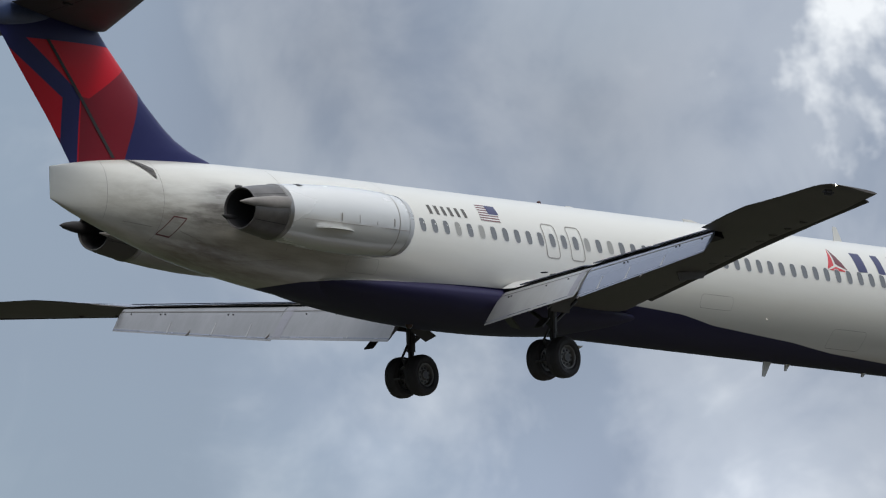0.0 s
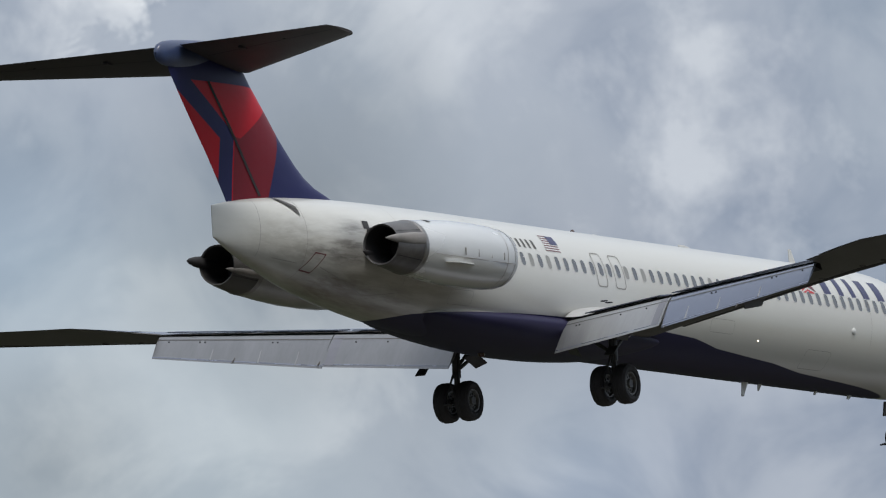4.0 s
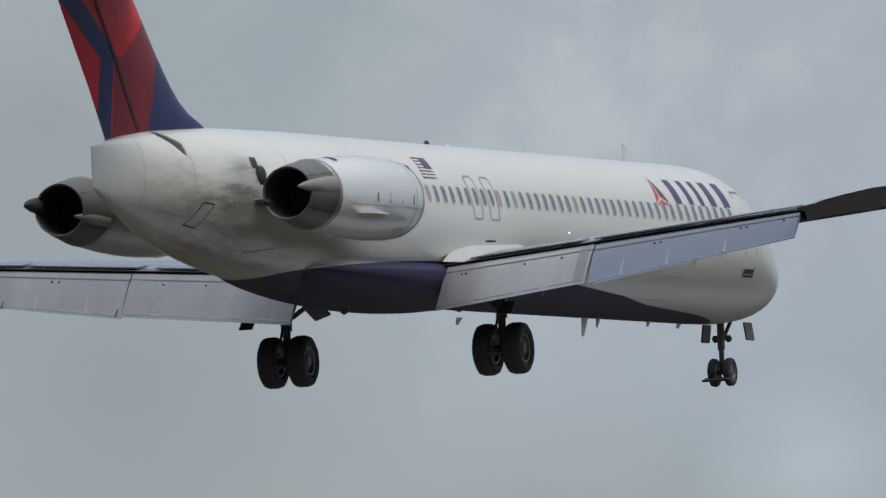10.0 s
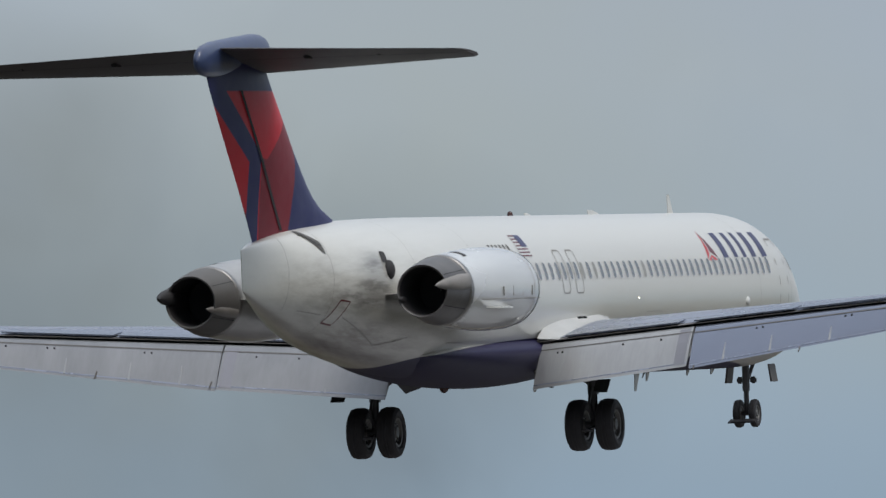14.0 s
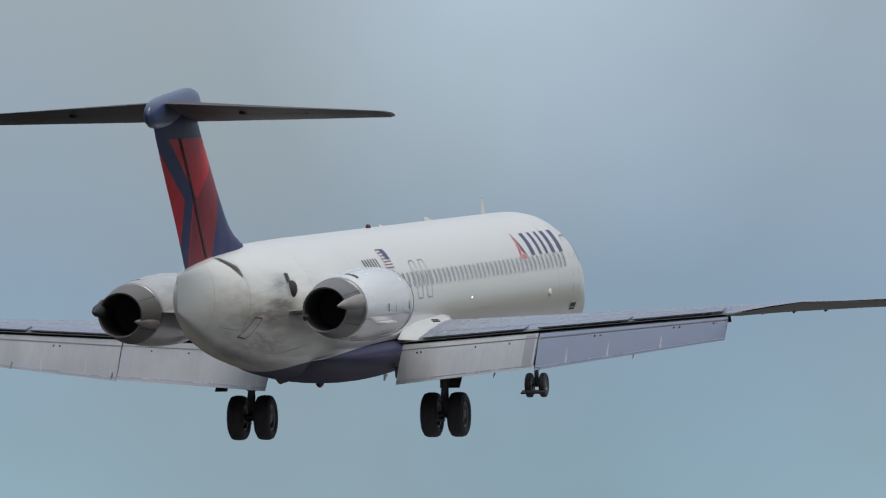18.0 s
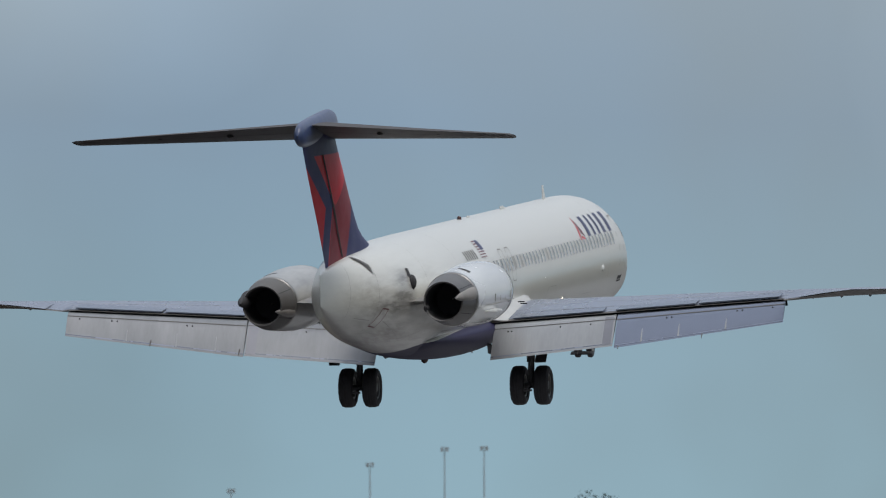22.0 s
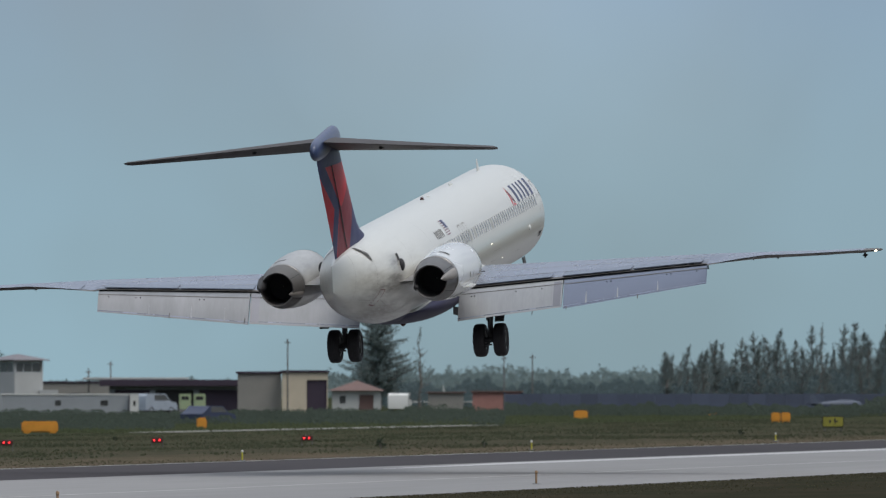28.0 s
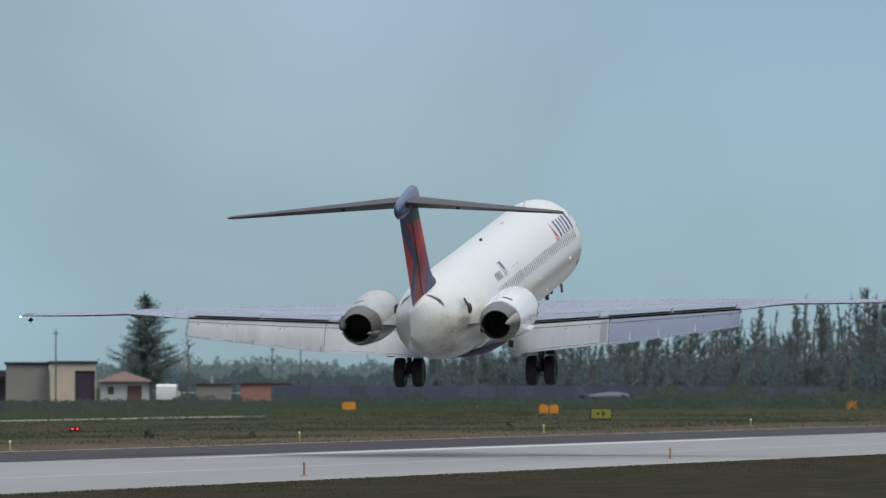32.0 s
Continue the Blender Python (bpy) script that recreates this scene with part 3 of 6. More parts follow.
rnd = random.Random(4)
for s in (1, -1):
    rim_me, pane_me, shade_me = window_meshes(s)
    k = 0
    y = -4.42
    while y < 18.0:
        if not (s == -1 and y > 17.2):
            w = bits("cabin_window", rim_me, airliner, m=Matrix.Translation((0, y, 0.0)))
            shut = (s == 1 and k in (3, 5, 14, 16, 24)) or rnd.random() < 0.03
            bits("pane", shade_me if shut else pane_me, w, "pale shade pulled down" if shut else "")
        y += 0.4965
        k += 1
    for y0, y1 in ((0.72, 1.30), (1.76, 2.36)):
        outline("overwing_exit", y0, y1, 0.02, 1.0, 0.035, M_SEAM, airliner, s, label="grey outline of an overwing exit hatch")
    outline("cabin_door", 18.75, 19.6, -0.78, 1.15, 0.04, M_SOOTY, airliner, s, label="outline of the forward cabin door")
    decal("door_sill", [(18.85, -0.82), (19.6, -0.82), (19.6, -0.64), (18.85, -0.64)], M_DARK, airliner, s, label="dark worn door sill plate")
    for y0, y1, z0, z1 in ((13.4, 14.9, -1.42, -0.92), (7.4, 8.8, -0.80, -0.42), (-7.4, -6.2, -0.95, -0.55)):
        outline("cargo_hatch", y0, y1, z0, z1, 0.010, M_SEAM, airliner, s, label="cargo hatch outline")
    # small probe housings and lamps in the side
    for y, z in ((15.9, -0.27), (10.4, -0.88), (6.8, -0.12)):
        p = Vector(on_body(y, z, s, 0.0))
        lit = y < 15
        bm = bmesh.new()
        bmesh.ops.create_uvsphere(bm, u_segments=12, v_segments=8, radius=0.015 if lit else 0.10)
        bmesh.ops.scale(bm, vec=(0.5, 1.3, 1.0), verts=bm.verts)
        part("side_lamp" if lit else "probe_housing", bm, M_LAMP if lit else M_FAIR, airliner, "small lit wing inspection lamp" if lit else "", Matrix.Translation(p))

# airline marks on the sides: plain shapes in their colours
for s in (1, -1):
    emblem = decal("emblem", [(13.52, 1.34), (13.08, 0.70), (13.42, 0.84), (13.52, 1.33)], M_REDP, airliner, s, label="plain red three-sided emblem")
    decal("emblem_half", [(13.56, 1.34), (13.98, 0.72), (13.52, 0.88), (13.56, 1.33)], M_MAR, emblem, s)
    decal("emblem_foot", [(13.12, 0.68), (13.94, 0.68), (13.5, 0.80), (13.5, 0.80)], M_REDP, emblem, s)
    start = 14.42
    for wide in (0.66, 0.50, 0.46, 0.62, 0.68):
        decal("name_block", [(start + 0.04, 0.72), (start + wide * 0.70, 0.74), (start + wide * 0.70 + 0.02, 1.30), (start + 0.06, 1.30)], M_NAVY, airliner, s, label="plain navy block of the painted name")
        start += wide + 0.26
    for k in range(6):
        y = -3.95 + 0.29 * k
        decal("registration_bar", [(y + 0.02, 0.88), (y + 0.15, 0.88), (y + 0.15, 1.14), (y + 0.02, 1.14)], M_SLOT, airliner, s)
    flag = decal("flag", [(-1.80, 0.86), (-0.96, 0.86), (-0.88, 1.34), (-1.67, 1.34)], M_WHITE, airliner, s, 0.004, label="small red, white and blue striped flag")
    for k in range(7):
        z = 0.87 + 0.0735 * k
        e = 0.02 * k
        decal("stripe", [(-1.80 + e, z), (-0.97 + e / 3, z), (-0.97 + e / 3, z + 0.032), (-1.80 + e, z + 0.032)], M_MAR, flag, s, 0.007, 3, 1)
    decal("canton", [(-1.34, 1.08), (-0.91, 1.08), (-0.88, 1.34), (-1.30, 1.34)], M_NAVY, flag, s, 0.010)

# seams round the tail, louvres, hatches and vents
for y, a0, a1 in ((-16.05, 20, 150), (-14.3, 10, 165), (-9.8, 15, 120), (19.9, 30, 165), (-5.4, 15, 100), (17.0, 20, 110)):
    for s in (1, -1):
        verts, faces = [], []
        for k in range(25):
            a = radians(a0 + (a1 - a0) * k / 24)
            for dy in (-0.006, 0.006):
                p = around(y + dy, a, 0.005)
                verts.append((s * p[0], p[1], p[2]))
        faces = [(2 * k, 2 * k + 1, 2 * k + 3, 2 * k + 2) for k in range(24)]
        bits("panel_seam", mesh_of("panel_seam", verts, faces, M_SEAM), airliner)
for s in (1, -1):
    grille = decal("louvre_panel", [(-15.00, 1.535), (-14.80, 1.52), (-14.38, 1.30), (-14.42, 1.02)], M_SLOT, airliner, s, 0.018, 10, 10, label="dark louvred vent by the fin root")
    for k in range(5):
        y = -14.90 + 0.10 * k
        z = 1.475 - 0.056 * k
        decal("louvre", [(y - 0.08, z), (y + 0.06, z - 0.03), (y + 0.07, z - 0.05), (y - 0.07, z - 0.03)], M_DARK, grille, s, 0.024, 4, 4)
    hatch = decal("tail_hatch", [(-14.28, -0.41), (-13.84, -0.47), (-13.52, 0.01), (-13.94, 0.05)], M_FUS, airliner, s, 0.005, label="leaning access hatch with a red-brown edge")
    for (a, b), (c, d) in zip(((-14.28, -0.41), (-13.84, -0.47), (-13.52, 0.01), (-13.94, 0.05)), ((-13.84, -0.47), (-13.52, 0.01), (-13.94, 0.05), (-14.28, -0.41))):
        ln = math.hypot(c - a, d - b)
        u, w = (d - b) / ln * 0.015, -(c - a) / ln * 0.015
        decal("hatch_edge", [(a - u, b - w), (c - u, d - w), (c + u, d + w), (a + u, b + w)], M_MAR, hatch, s, 0.009, 3, 1)
    decal("intake_slot", [(-11.72, 0.82), (-11.44, 0.84), (-11.38, 1.05), (-11.66, 1.05)], M_DARK, airliner, s, 0.012, label="black vent slot")
    bm = bmesh.new()
    bmesh.ops.create_uvsphere(bm, u_segments=14, v_segments=8, radius=0.2)
    bmesh.ops.scale(bm, vec=(0.7, 1.0, 1.1), verts=bm.verts)
    part("exhaust_outlet", bm, M_DARK, airliner, "round black outlet under the vent", Matrix.Translation(Vector(on_body(-11.45, 0.66, s, -0.02))))
    decal("soot_line", [(-13.2, 0.03), (-7.6, -0.02), (-7.6, 0.04), (-13.2, 0.06)], M_SEAM, airliner, s, 0.006, 8, 1)
    for y0, z0, y1, z1 in ((-13.6, -0.32, -11.2, -0.95), (-11.2, -0.95, -9.8, -0.80), (-16.3, -0.05, -14.5, -0.25)):
        decal("stair_seam", [(y0, z0), (y1, z1), (y1, z1 + 0.014), (y0, z0 + 0.014)], M_SEAM, airliner, s, 0.008, 8, 1)

# flight deck glass
for s in (1, -1):
    for y0, y1, z0, z1 in ((21.0, 21.75, 0.36, 0.72), (20.3, 20.9, 0.42, 0.85)):
        decal("cockpit_window", [(y0, z0), (y1, z0 - 0.02), (y1 - 0.28, z1 - 0.1), (y0, z1)], M_PANE, airliner, s, 0.008)

# aerials, beacon and drains on top and below
for y, h, c in ((15.5, 0.42, 0.36), (9.2, 0.10, 0.9), (3.9, 0.05, 0.5)):
    v = [(0.012, y - c / 2, 1.78), (-0.012, y - c / 2, 1.78), (-0.03, y + c / 2, 1.78), (0.03, y + c / 2, 1.78), (0.006, y - c * 0.62, 1.8 + h), (-0.006, y - c * 0.62, 1.8 + h), (-0.01, y - c * 0.2, 1.8 + h), (0.01, y - c * 0.2, 1.8 + h)]
    bits("blade_aerial", mesh_of("blade_aerial", v, [(0, 1, 5, 4), (1, 2, 6, 5), (2, 3, 7, 6), (3, 0, 4, 7), (4, 5, 6, 7)], M_WHITE, False), airliner)
for y, h, c in ((12.2, 0.42, 0.34), (13.1, 0.2, 0.22), (16.5, 0.12, 0.2), (18.6, 0.12, 0.3), (4.0, 0.12, 0.3)):
    b = station(y)[1] + (-0.2 if -6 < y < 5 else 0)
    v = [(0.015, y - c / 2, b + .04), (-0.015, y - c / 2, b + .04), (-0.03, y + c / 2, b + .04), (0.03, y + c / 2, b + .04), (0.006, y - c * 0.75, b - h), (-0.006, y - c * 0.75, b - h), (-0.01, y - c * 0.35, b - h), (0.01, y - c * 0.35, b - h)]
    bits("belly_aerial", mesh_of("belly_aerial", v, [(0, 1, 5, 4), (1, 2, 6, 5), (2, 3, 7, 6), (3, 0, 4, 7), (4, 5, 6, 7)], M_FAIR, False), airliner)
bm = bmesh.new()
bmesh.ops.create_cone(bm, cap_ends=True, segments=14, radius1=0.075, radius2=0.06, depth=0.07, matrix=Matrix.Translation((0, 0, -0.03)))
bmesh.ops.create_uvsphere(bm, u_segments=14, v_segments=8, radius=0.062)
bits("belly_beacon", mesh_of("belly_beacon", *lathe([(-0.1, 0.11), (-0.16, 0.09), (-0.21, 0.03)], 12, "z", at=(0, -3.2, -1.83), cap=True), M_BEACON), airliner, "red beacon under the belly")
part("beacon", bm, M_BEACON, airliner, "unlit red anti-collision beacon", Matrix.Translation((0, 2.45, 1.84)))


def foil(chord, thick, n=14):
    """A closed aerofoil section as (aft, up) pairs, from the trailing edge over the top and back."""
    xs = [0.5 * (1 - math.cos(math.pi * k / n)) for k in range(n + 1)]
    th = [5 * thick * (0.2969 * math.sqrt(x) - 0.126 * x - 0.3516 * x * x + 0.2843 * x**3 - 0.1030 * x**4) for x in xs]
    up = [(x * chord, t * chord * 1.15) for x, t in zip(xs, th)]
    dn = [(x * chord, -t * chord * 0.85) for x, t in zip(xs, th)]
    return up[::-1] + dn[1:-1]


def flat_wing(sections):
    """Lofts sections (x, leading edge y, z, chord, thickness, twist in degrees)."""
    rings = []
    for x, y, z, c, t, tw in sections:
        ca, sa = math.cos(radians(tw)), math.sin(radians(tw))
        rings.append([(x, y - a * ca, z + u - a * sa) for a, u in foil(c, t)])
    return loft(rings)


for s in (1, -1):
    # wing box: the fixed part ahead of the flaps, then the full chord outboard
    LE = lambda x: 5.45 - 0.546 * x
    TEF = lambda x: -1.15 - 0.205 * (x - 2) if x <= 10.42 else -1.6 - 0.183 * x - (x - 10.42) * 0.16
    DROP = lambda x: 0.06 * math.sin(math.pi * min(1, max(0, (x - 10.0) / 6.4))) if x > 10.0 else 0
    ZW = lambda x: -1.02 + 0.066 * x - 0.030 * max(0, x - 10.4)
    secs = []
    for x in (0.6, 1.7, 3.0, 5.1, 7.5, 10.40, 10.46, 12.5, 14.5, 16.0, 16.35, 16.45):
        c = LE(x) - TEF(x)
        if x > 16.1:
            c *= 0.9 if x < 16.4 else 0.6
        secs.append((s * x, LE(x), ZW(x) - DROP(x), c, 0.110 - 0.002 * x if x < 10.43 else 0.125 - 0.0042 * x, 1.0 if x < 10.43 else 1.0 - 5.4 * min(1, (x - 10.4) / 2)))
    v, f = flat_wing(secs)
    wing = bits("wing", mesh_of("wing", v, f, M_WING, sharp=40), airliner, "grey metal wing, sooty beneath, with shade put into its colour")
    # upper skin, lighter bare metal
    rings = []
    for x, y, z, c, t, tw in secs[1:-2]:
        top = foil(c, t)[:15]
        sa = math.sin(radians(tw))
        rings.append([(x, y - a, z + u + 0.006 - a * sa) for a, u in top if 0.12 * c < a < 0.97 * c])
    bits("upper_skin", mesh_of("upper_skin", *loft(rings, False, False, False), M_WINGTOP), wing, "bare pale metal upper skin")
    # aileron on the outer wing
    rings = []
    for k in range(7):
        x = 10.9 + 4.9 * k / 6
        c, t = LE(x) - TEF(x), 0.125 - 0.0042 * x
        sa = math.sin(radians(1.0 - 5.4 * min(1, (x - 10.4) / 2)))
        row = []
        for q in (0.60, 0.72, 0.85, 0.99):
            u = 1.15 * c * 5 * t * (0.2969 * math.sqrt(q) - 0.126 * q - 0.3516 * q * q + 0.2843 * q**3 - 0.1030 * q**4)
            row.append((s * x, LE(x) - q * c, ZW(x) - DROP(x) + u + 0.016 - q * c * sa))
        rings.append(row)
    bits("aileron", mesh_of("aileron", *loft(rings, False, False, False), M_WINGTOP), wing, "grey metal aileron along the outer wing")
    # seams and worn walkway lines along the upper skin
    for q, half, mat in ((0.30, 0.012, M_SEAM), (0.55, 0.014, M_SEAM), (0.78, 0.02, M_SLOT), (0.90, 0.012, M_SEAM)):
        rows = []
        for x in (2.6, 5.1, 7.5, 10.4):
            c = LE(x) - TEF(x)
            t = 0.110 - 0.002 * x
            for a in (q * c - half, q * c + half):
                p = a / c
                u = 1.15 * c * 5 * t * (0.2969 * math.sqrt(p) - 0.126 * p - 0.3516 * p * p + 0.2843 * p**3 - 0.1030 * p**4)
                rows.append((s * x, LE(x) - a, ZW(x) + u + 0.014 - a * math.sin(radians(1.0))))
        bits("skin_seam", mesh_of("skin_seam", rows, [(2 * k, 2 * k + 1, 2 * k + 3, 2 * k + 2) for k in range(3)], mat, False), wing)
    for x, y in ((2.15, 0.4), (2.35, -0.25)):
        boxed("root_slot", (0.18, 0.12, 0.03), M_DARK, wing, Matrix.Translation((s * x, y, ZW(x) + 0.36 + 0.05 * y)), 0.005)
    # spoiler panels on top
    for x0, x1 in ((2.2, 4.9), (5.3, 7.7), (7.8, 10.2)):
        v = []
        for x in (x0, x1):
            for dy in (0.06, 0.75):
                v.append((s * x, TEF(x) + dy, ZW(x) + 0.055 + 0.10 * dy - (LE(x) - TEF(x)) * 0.0175 + 0.02))
        bits("spoiler", mesh_of("spoiler", v + [(a, b, c - 0.03) for a, b, c in v], [(0, 1, 3, 2), (4, 6, 7, 5), (0, 2, 6, 4), (1, 5, 7, 3), (0, 4, 5, 1), (2, 3, 7, 6)], M_FLAP, False), wing)
    # dark slot between wing and flap
    v = []
    for x in (1.8, 5.1, 10.4):
        z = ZW(x) - (LE(x) - TEF(x)) * 0.0175
        v += [(s * x, TEF(x) + 0.25, z + 0.03), (s * x, TEF(x) - 0.02, z - 0.16), (s * x, TEF(x) + 0.4, z - 0.22)]
    bits("flap_cove", mesh_of("flap_cove", v, [(0, 1, 4, 3), (1, 2, 5, 4), (2, 0, 3, 5), (3, 4, 7, 6), (4, 5, 8, 7), (5, 3, 6, 8)], M_DARK, False), wing, "black gap ahead of the flap")
    # lowered flaps
    for x0, x1, c0, c1, nm in ((1.68, 5.34, 1.40, 1.23, "inboard_flap"), (5.38, 10.40, 1.23, 0.78, "outboard_flap")):
        if s == -1:
            c0, c1 = c0 * 1.07, c1 * 1.10
        an = radians((44 if x0 < 3 else 48) + (0 if s == 1 else 2))
        rings = []
        for k in range(5):
            u = k / 4
            x = x0 + (x1 - x0) * u
            c = c0 + (c1 - c0) * u
            z = ZW(x) - (LE(x) - TEF(x)) * 0.0175 - 0.06
            rings.append([(s * x, TEF(x) + 0.02 - a * math.cos(an) - w * math.sin(an), z - a * math.sin(an) + w * math.cos(an)) for a, w in foil(c, 0.105, 10)])
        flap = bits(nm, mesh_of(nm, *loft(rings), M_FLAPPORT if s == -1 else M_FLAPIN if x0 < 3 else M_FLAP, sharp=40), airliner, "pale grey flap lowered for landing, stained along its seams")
        cuts = (0.36,) if x0 < 3 else (0.16, 0.38, 0.66)
        for u in cuts:
            x = x0 + (x1 - x0) * u
            c = c0 + (c1 - c0) * u
            z = ZW(x) - (LE(x) - TEF(x)) * 0.0175 - 0.06
            rows = []
            for a, w, hw in (((0.12 if x0 < 3 else 0.55) * c, 0.048 * c, 0.008), (0.94 * c, 0.006 * c, 0.010 if x0 < 3 else 0.026)):
                for dx in (-hw, hw):
                    rows.append((s * (x + dx), TEF(x) + 0.02 - a * math.cos(an) - (w + 0.012) * math.sin(an), z - a * math.sin(an) + (w + 0.012) * math.cos(an)))
            bits("flap_strap", mesh_of("flap_strap", rows + [(a, b + 0.02, c2 - 0.02) for a, b, c2 in rows], [(0, 1, 3, 2), (4, 6, 7, 5), (0, 2, 6, 4), (1, 5, 7, 3), (0, 4, 5, 1), (2, 3, 7, 6)], M_FLAPIN, False), flap)
        # end rib strip, its grey holding the gap's shade, and small bolt heads
        for u0, u1, mat, nm2 in ((0.915, 0.985, M_RIB, "end_rib"),) if x0 < 3 else ():
            rows = []
            for u in (u0, u1):
                x, c = x0 + (x1 - x0) * u, c0 + (c1 - c0) * u
                z = ZW(x) - (LE(x) - TEF(x)) * 0.0175 - 0.06
                for q in (0.1, 0.25, 0.45, 0.7, 0.95):
                    a = q * c
                    w = c * 1.15 * 5 * 0.105 * (0.2969 * math.sqrt(q) - 0.126 * q - 0.3516 * q * q + 0.2843 * q**3 - 0.1030 * q**4) + 0.008
                    rows.append((s * x, TEF(x) + 0.02 - a * math.cos(an) - w * math.sin(an), z - a * math.sin(an) + w * math.cos(an)))
            bits(nm2, mesh_of(nm2, rows, [(k, k + 1, k + 6, k + 5) for k in range(4)], mat, False), flap, "end rib strip, greyed for the shaded gap beside it")
        for u in (0.12, 0.15, 0.55, 0.8) if x0 < 3 else (0.3, 0.33, 0.72, 0.75, 0.93):
            x, c = x0 + (x1 - x0) * u, c0 + (c1 - c0) * u
            z = ZW(x) - (LE(x) - TEF(x)) * 0.0175 - 0.06
            a, w = 0.30 * c, 0.060 * c
            boxed("bolt_head", (0.035, 0.03, 0.05), M_DARK, flap, Matrix.Translation((s * x, TEF(x) + 0.02 - a * math.cos(an) - w * math.sin(an), z - a * math.sin(an) + w * math.cos(an))), 0)
        # seam of the vane along the span, and a stained trailing edge strip
        for fa, wide, mat, nm2 in ((0.20, 0.035, M_SLOT, "vane_seam"), (0.93, 0.03, M_WINGTOP, "trailing_strip")):
            rows = []
            for k in range(9):
                u = k / 8
                x, c = x0 + (x1 - x0) * u, c0 + (c1 - c0) * u
                z = ZW(x) - (LE(x) - TEF(x)) * 0.0175 - 0.06
                for a in (fa * c - wide / 2, fa * c + wide / 2):
                    q = a / c
                    w = c * 1.15 * 5 * 0.105 * (0.2969 * math.sqrt(q) - 0.126 * q - 0.3516 * q * q + 0.2843 * q**3 - 0.1030 * q**4) + 0.006
                    rows.append((s * x, TEF(x) + 0.02 - a * math.cos(an) - w * math.sin(an), z - a * math.sin(an) + w * math.cos(an)))
            bits(nm2, mesh_of(nm2, rows, [(2 * k, 2 * k + 1, 2 * k + 3, 2 * k + 2) for k in range(8)], mat, False), flap)
    # hinge fairings below
    for x, ln in ((4.3, 0.8), (5.5, 0.75), (8.0, 0.65)):
        c = 1.4 - (x - 1.8) * 0.07
        yt, zt = TEF(x) - c * 0.62, ZW(x) - 0.06 - c * 0.74
        rings = []
        for k, (u, w, h) in enumerate(((0, 0.01, 0.012), (0.25, 0.03, 0.05), (0.6, 0.04, 0.09), (0.85, 0.03, 0.06), (1, 0.01, 0.02))):
            y = yt - 0.16 + (ln + 0.5) * u
            z = zt - 0.17 + 0.62 * u ** 0.8
            rings.append([(s * x + w * math.cos(a), y, z + h * math.sin(a)) for a in [2 * math.pi * j / 10 for j in range(10)]])
        bits("hinge_fairing", mesh_of("hinge_fairing", *loft(rings), M_WING), wing, "dark flap hinge fairing")
    # white fillet between body and wing, swelling where the leading edge meets the body
    rings = []
    for k in range(31):
        y = 6.3 - 7.35 * k / 30
        a = (LE(2.1) - y) / (LE(2.1) - TEF(2.1))
        if a > 0.02:
            zw = ZW(2.1) + (LE(2.1) - TEF(2.1)) * (0.104 * 5 * 1.15 * (0.2969 * math.sqrt(a) - 0.126 * a - 0.3516 * a * a + 0.2843 * a**3 - 0.1030 * a**4) - 0.0175 * a) - 0.02
        else:
            zw = ZW(2.1) + 0.22
        wide = 0.60 * min(1, max(0.06, (4.9 - y) / 1.6))
        sink = min(1, max(0, (y + 1.05) / 2.6))
        top = max(zw + 0.03, -0.47 + 0.28 * math.exp(-((y - 4.9) / (0.6 if y > 4.9 else 1.3)) ** 2))
        top = zw + 0.03 + (top - zw - 0.03) * sink * (2 - sink)
        rings.append([(s * (1.52 + wide * (j / 8) ** 1.1), y, zw + 0.012 + (top - zw) * (1 - j / 8) ** 2.0) for j in range(9)])
    bits("root_fillet", mesh_of("root_fillet", *loft(rings, False, False, False), M_FILLET), wing, "white fillet where the wing meets the body")
    # extended leading edge slat
    rings = []
    for x in (2.4, 5.5, 9.0, 12.5, 15.8):
        c = 0.62 - 0.02 * x
        rings.append([(s * x, LE(x) + 0.13 - a * 0.95 - u * 0.3, ZW(x) - 0.09 + u * 0.9 + a * 0.26) for a, u in foil(c, 0.16, 8)])
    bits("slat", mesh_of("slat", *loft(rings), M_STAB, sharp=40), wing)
    # slat tracks under the wing
    for k in range(10):
        x = 4.6 + 0.9 * k
        c = LE(x) - TEF(x)
        boxed("slat_track", (0.08, 0.36, 0.07), M_SLOT, wing, Matrix.Translation((s * x, LE(x) - 0.16 * c, ZW(x) - 0.034 * c)) @ pose(0, 0, 0, 6, 0, 0), 0.03)
    bits("wing_fence", mesh_of("wing_fence", [(s * 6.2, LE(6.2) - 0.1, ZW(6.2) - 0.05), (s * 6.2, LE(6.2) - 1.4, ZW(6.2) - 0.22), (s * 6.2, LE(6.2) - 1.3, ZW(6.2) - 0.45), (s * 6.2, LE(6.2) - 0.3, ZW(6.2) - 0.3),
         (s * 6.23, LE(6.2) - 0.1, ZW(6.2) - 0.05), (s * 6.23, LE(6.2) - 1.4, ZW(6.2) - 0.22), (s * 6.23, LE(6.2) - 1.3, ZW(6.2) - 0.45), (s * 6.23, LE(6.2) - 0.3, ZW(6.2) - 0.3)],
         [(0, 1, 2, 3), (7, 6, 5, 4), (0, 4, 5, 1), (1, 5, 6, 2), (2, 6, 7, 3), (3, 7, 4, 0)], M_WING, False), wing)
    # tip lamp
    bm = bmesh.new()
    bmesh.ops.create_uvsphere(bm, u_segments=10, v_segments=6, radius=0.026)
    part("tip_lamp", bm, M_LAMP, wing, "lit white wingtip lamp", Matrix.Translation((s * 16.42, TEF(16.4) + 0.35, ZW(16.4) + 0.10)))

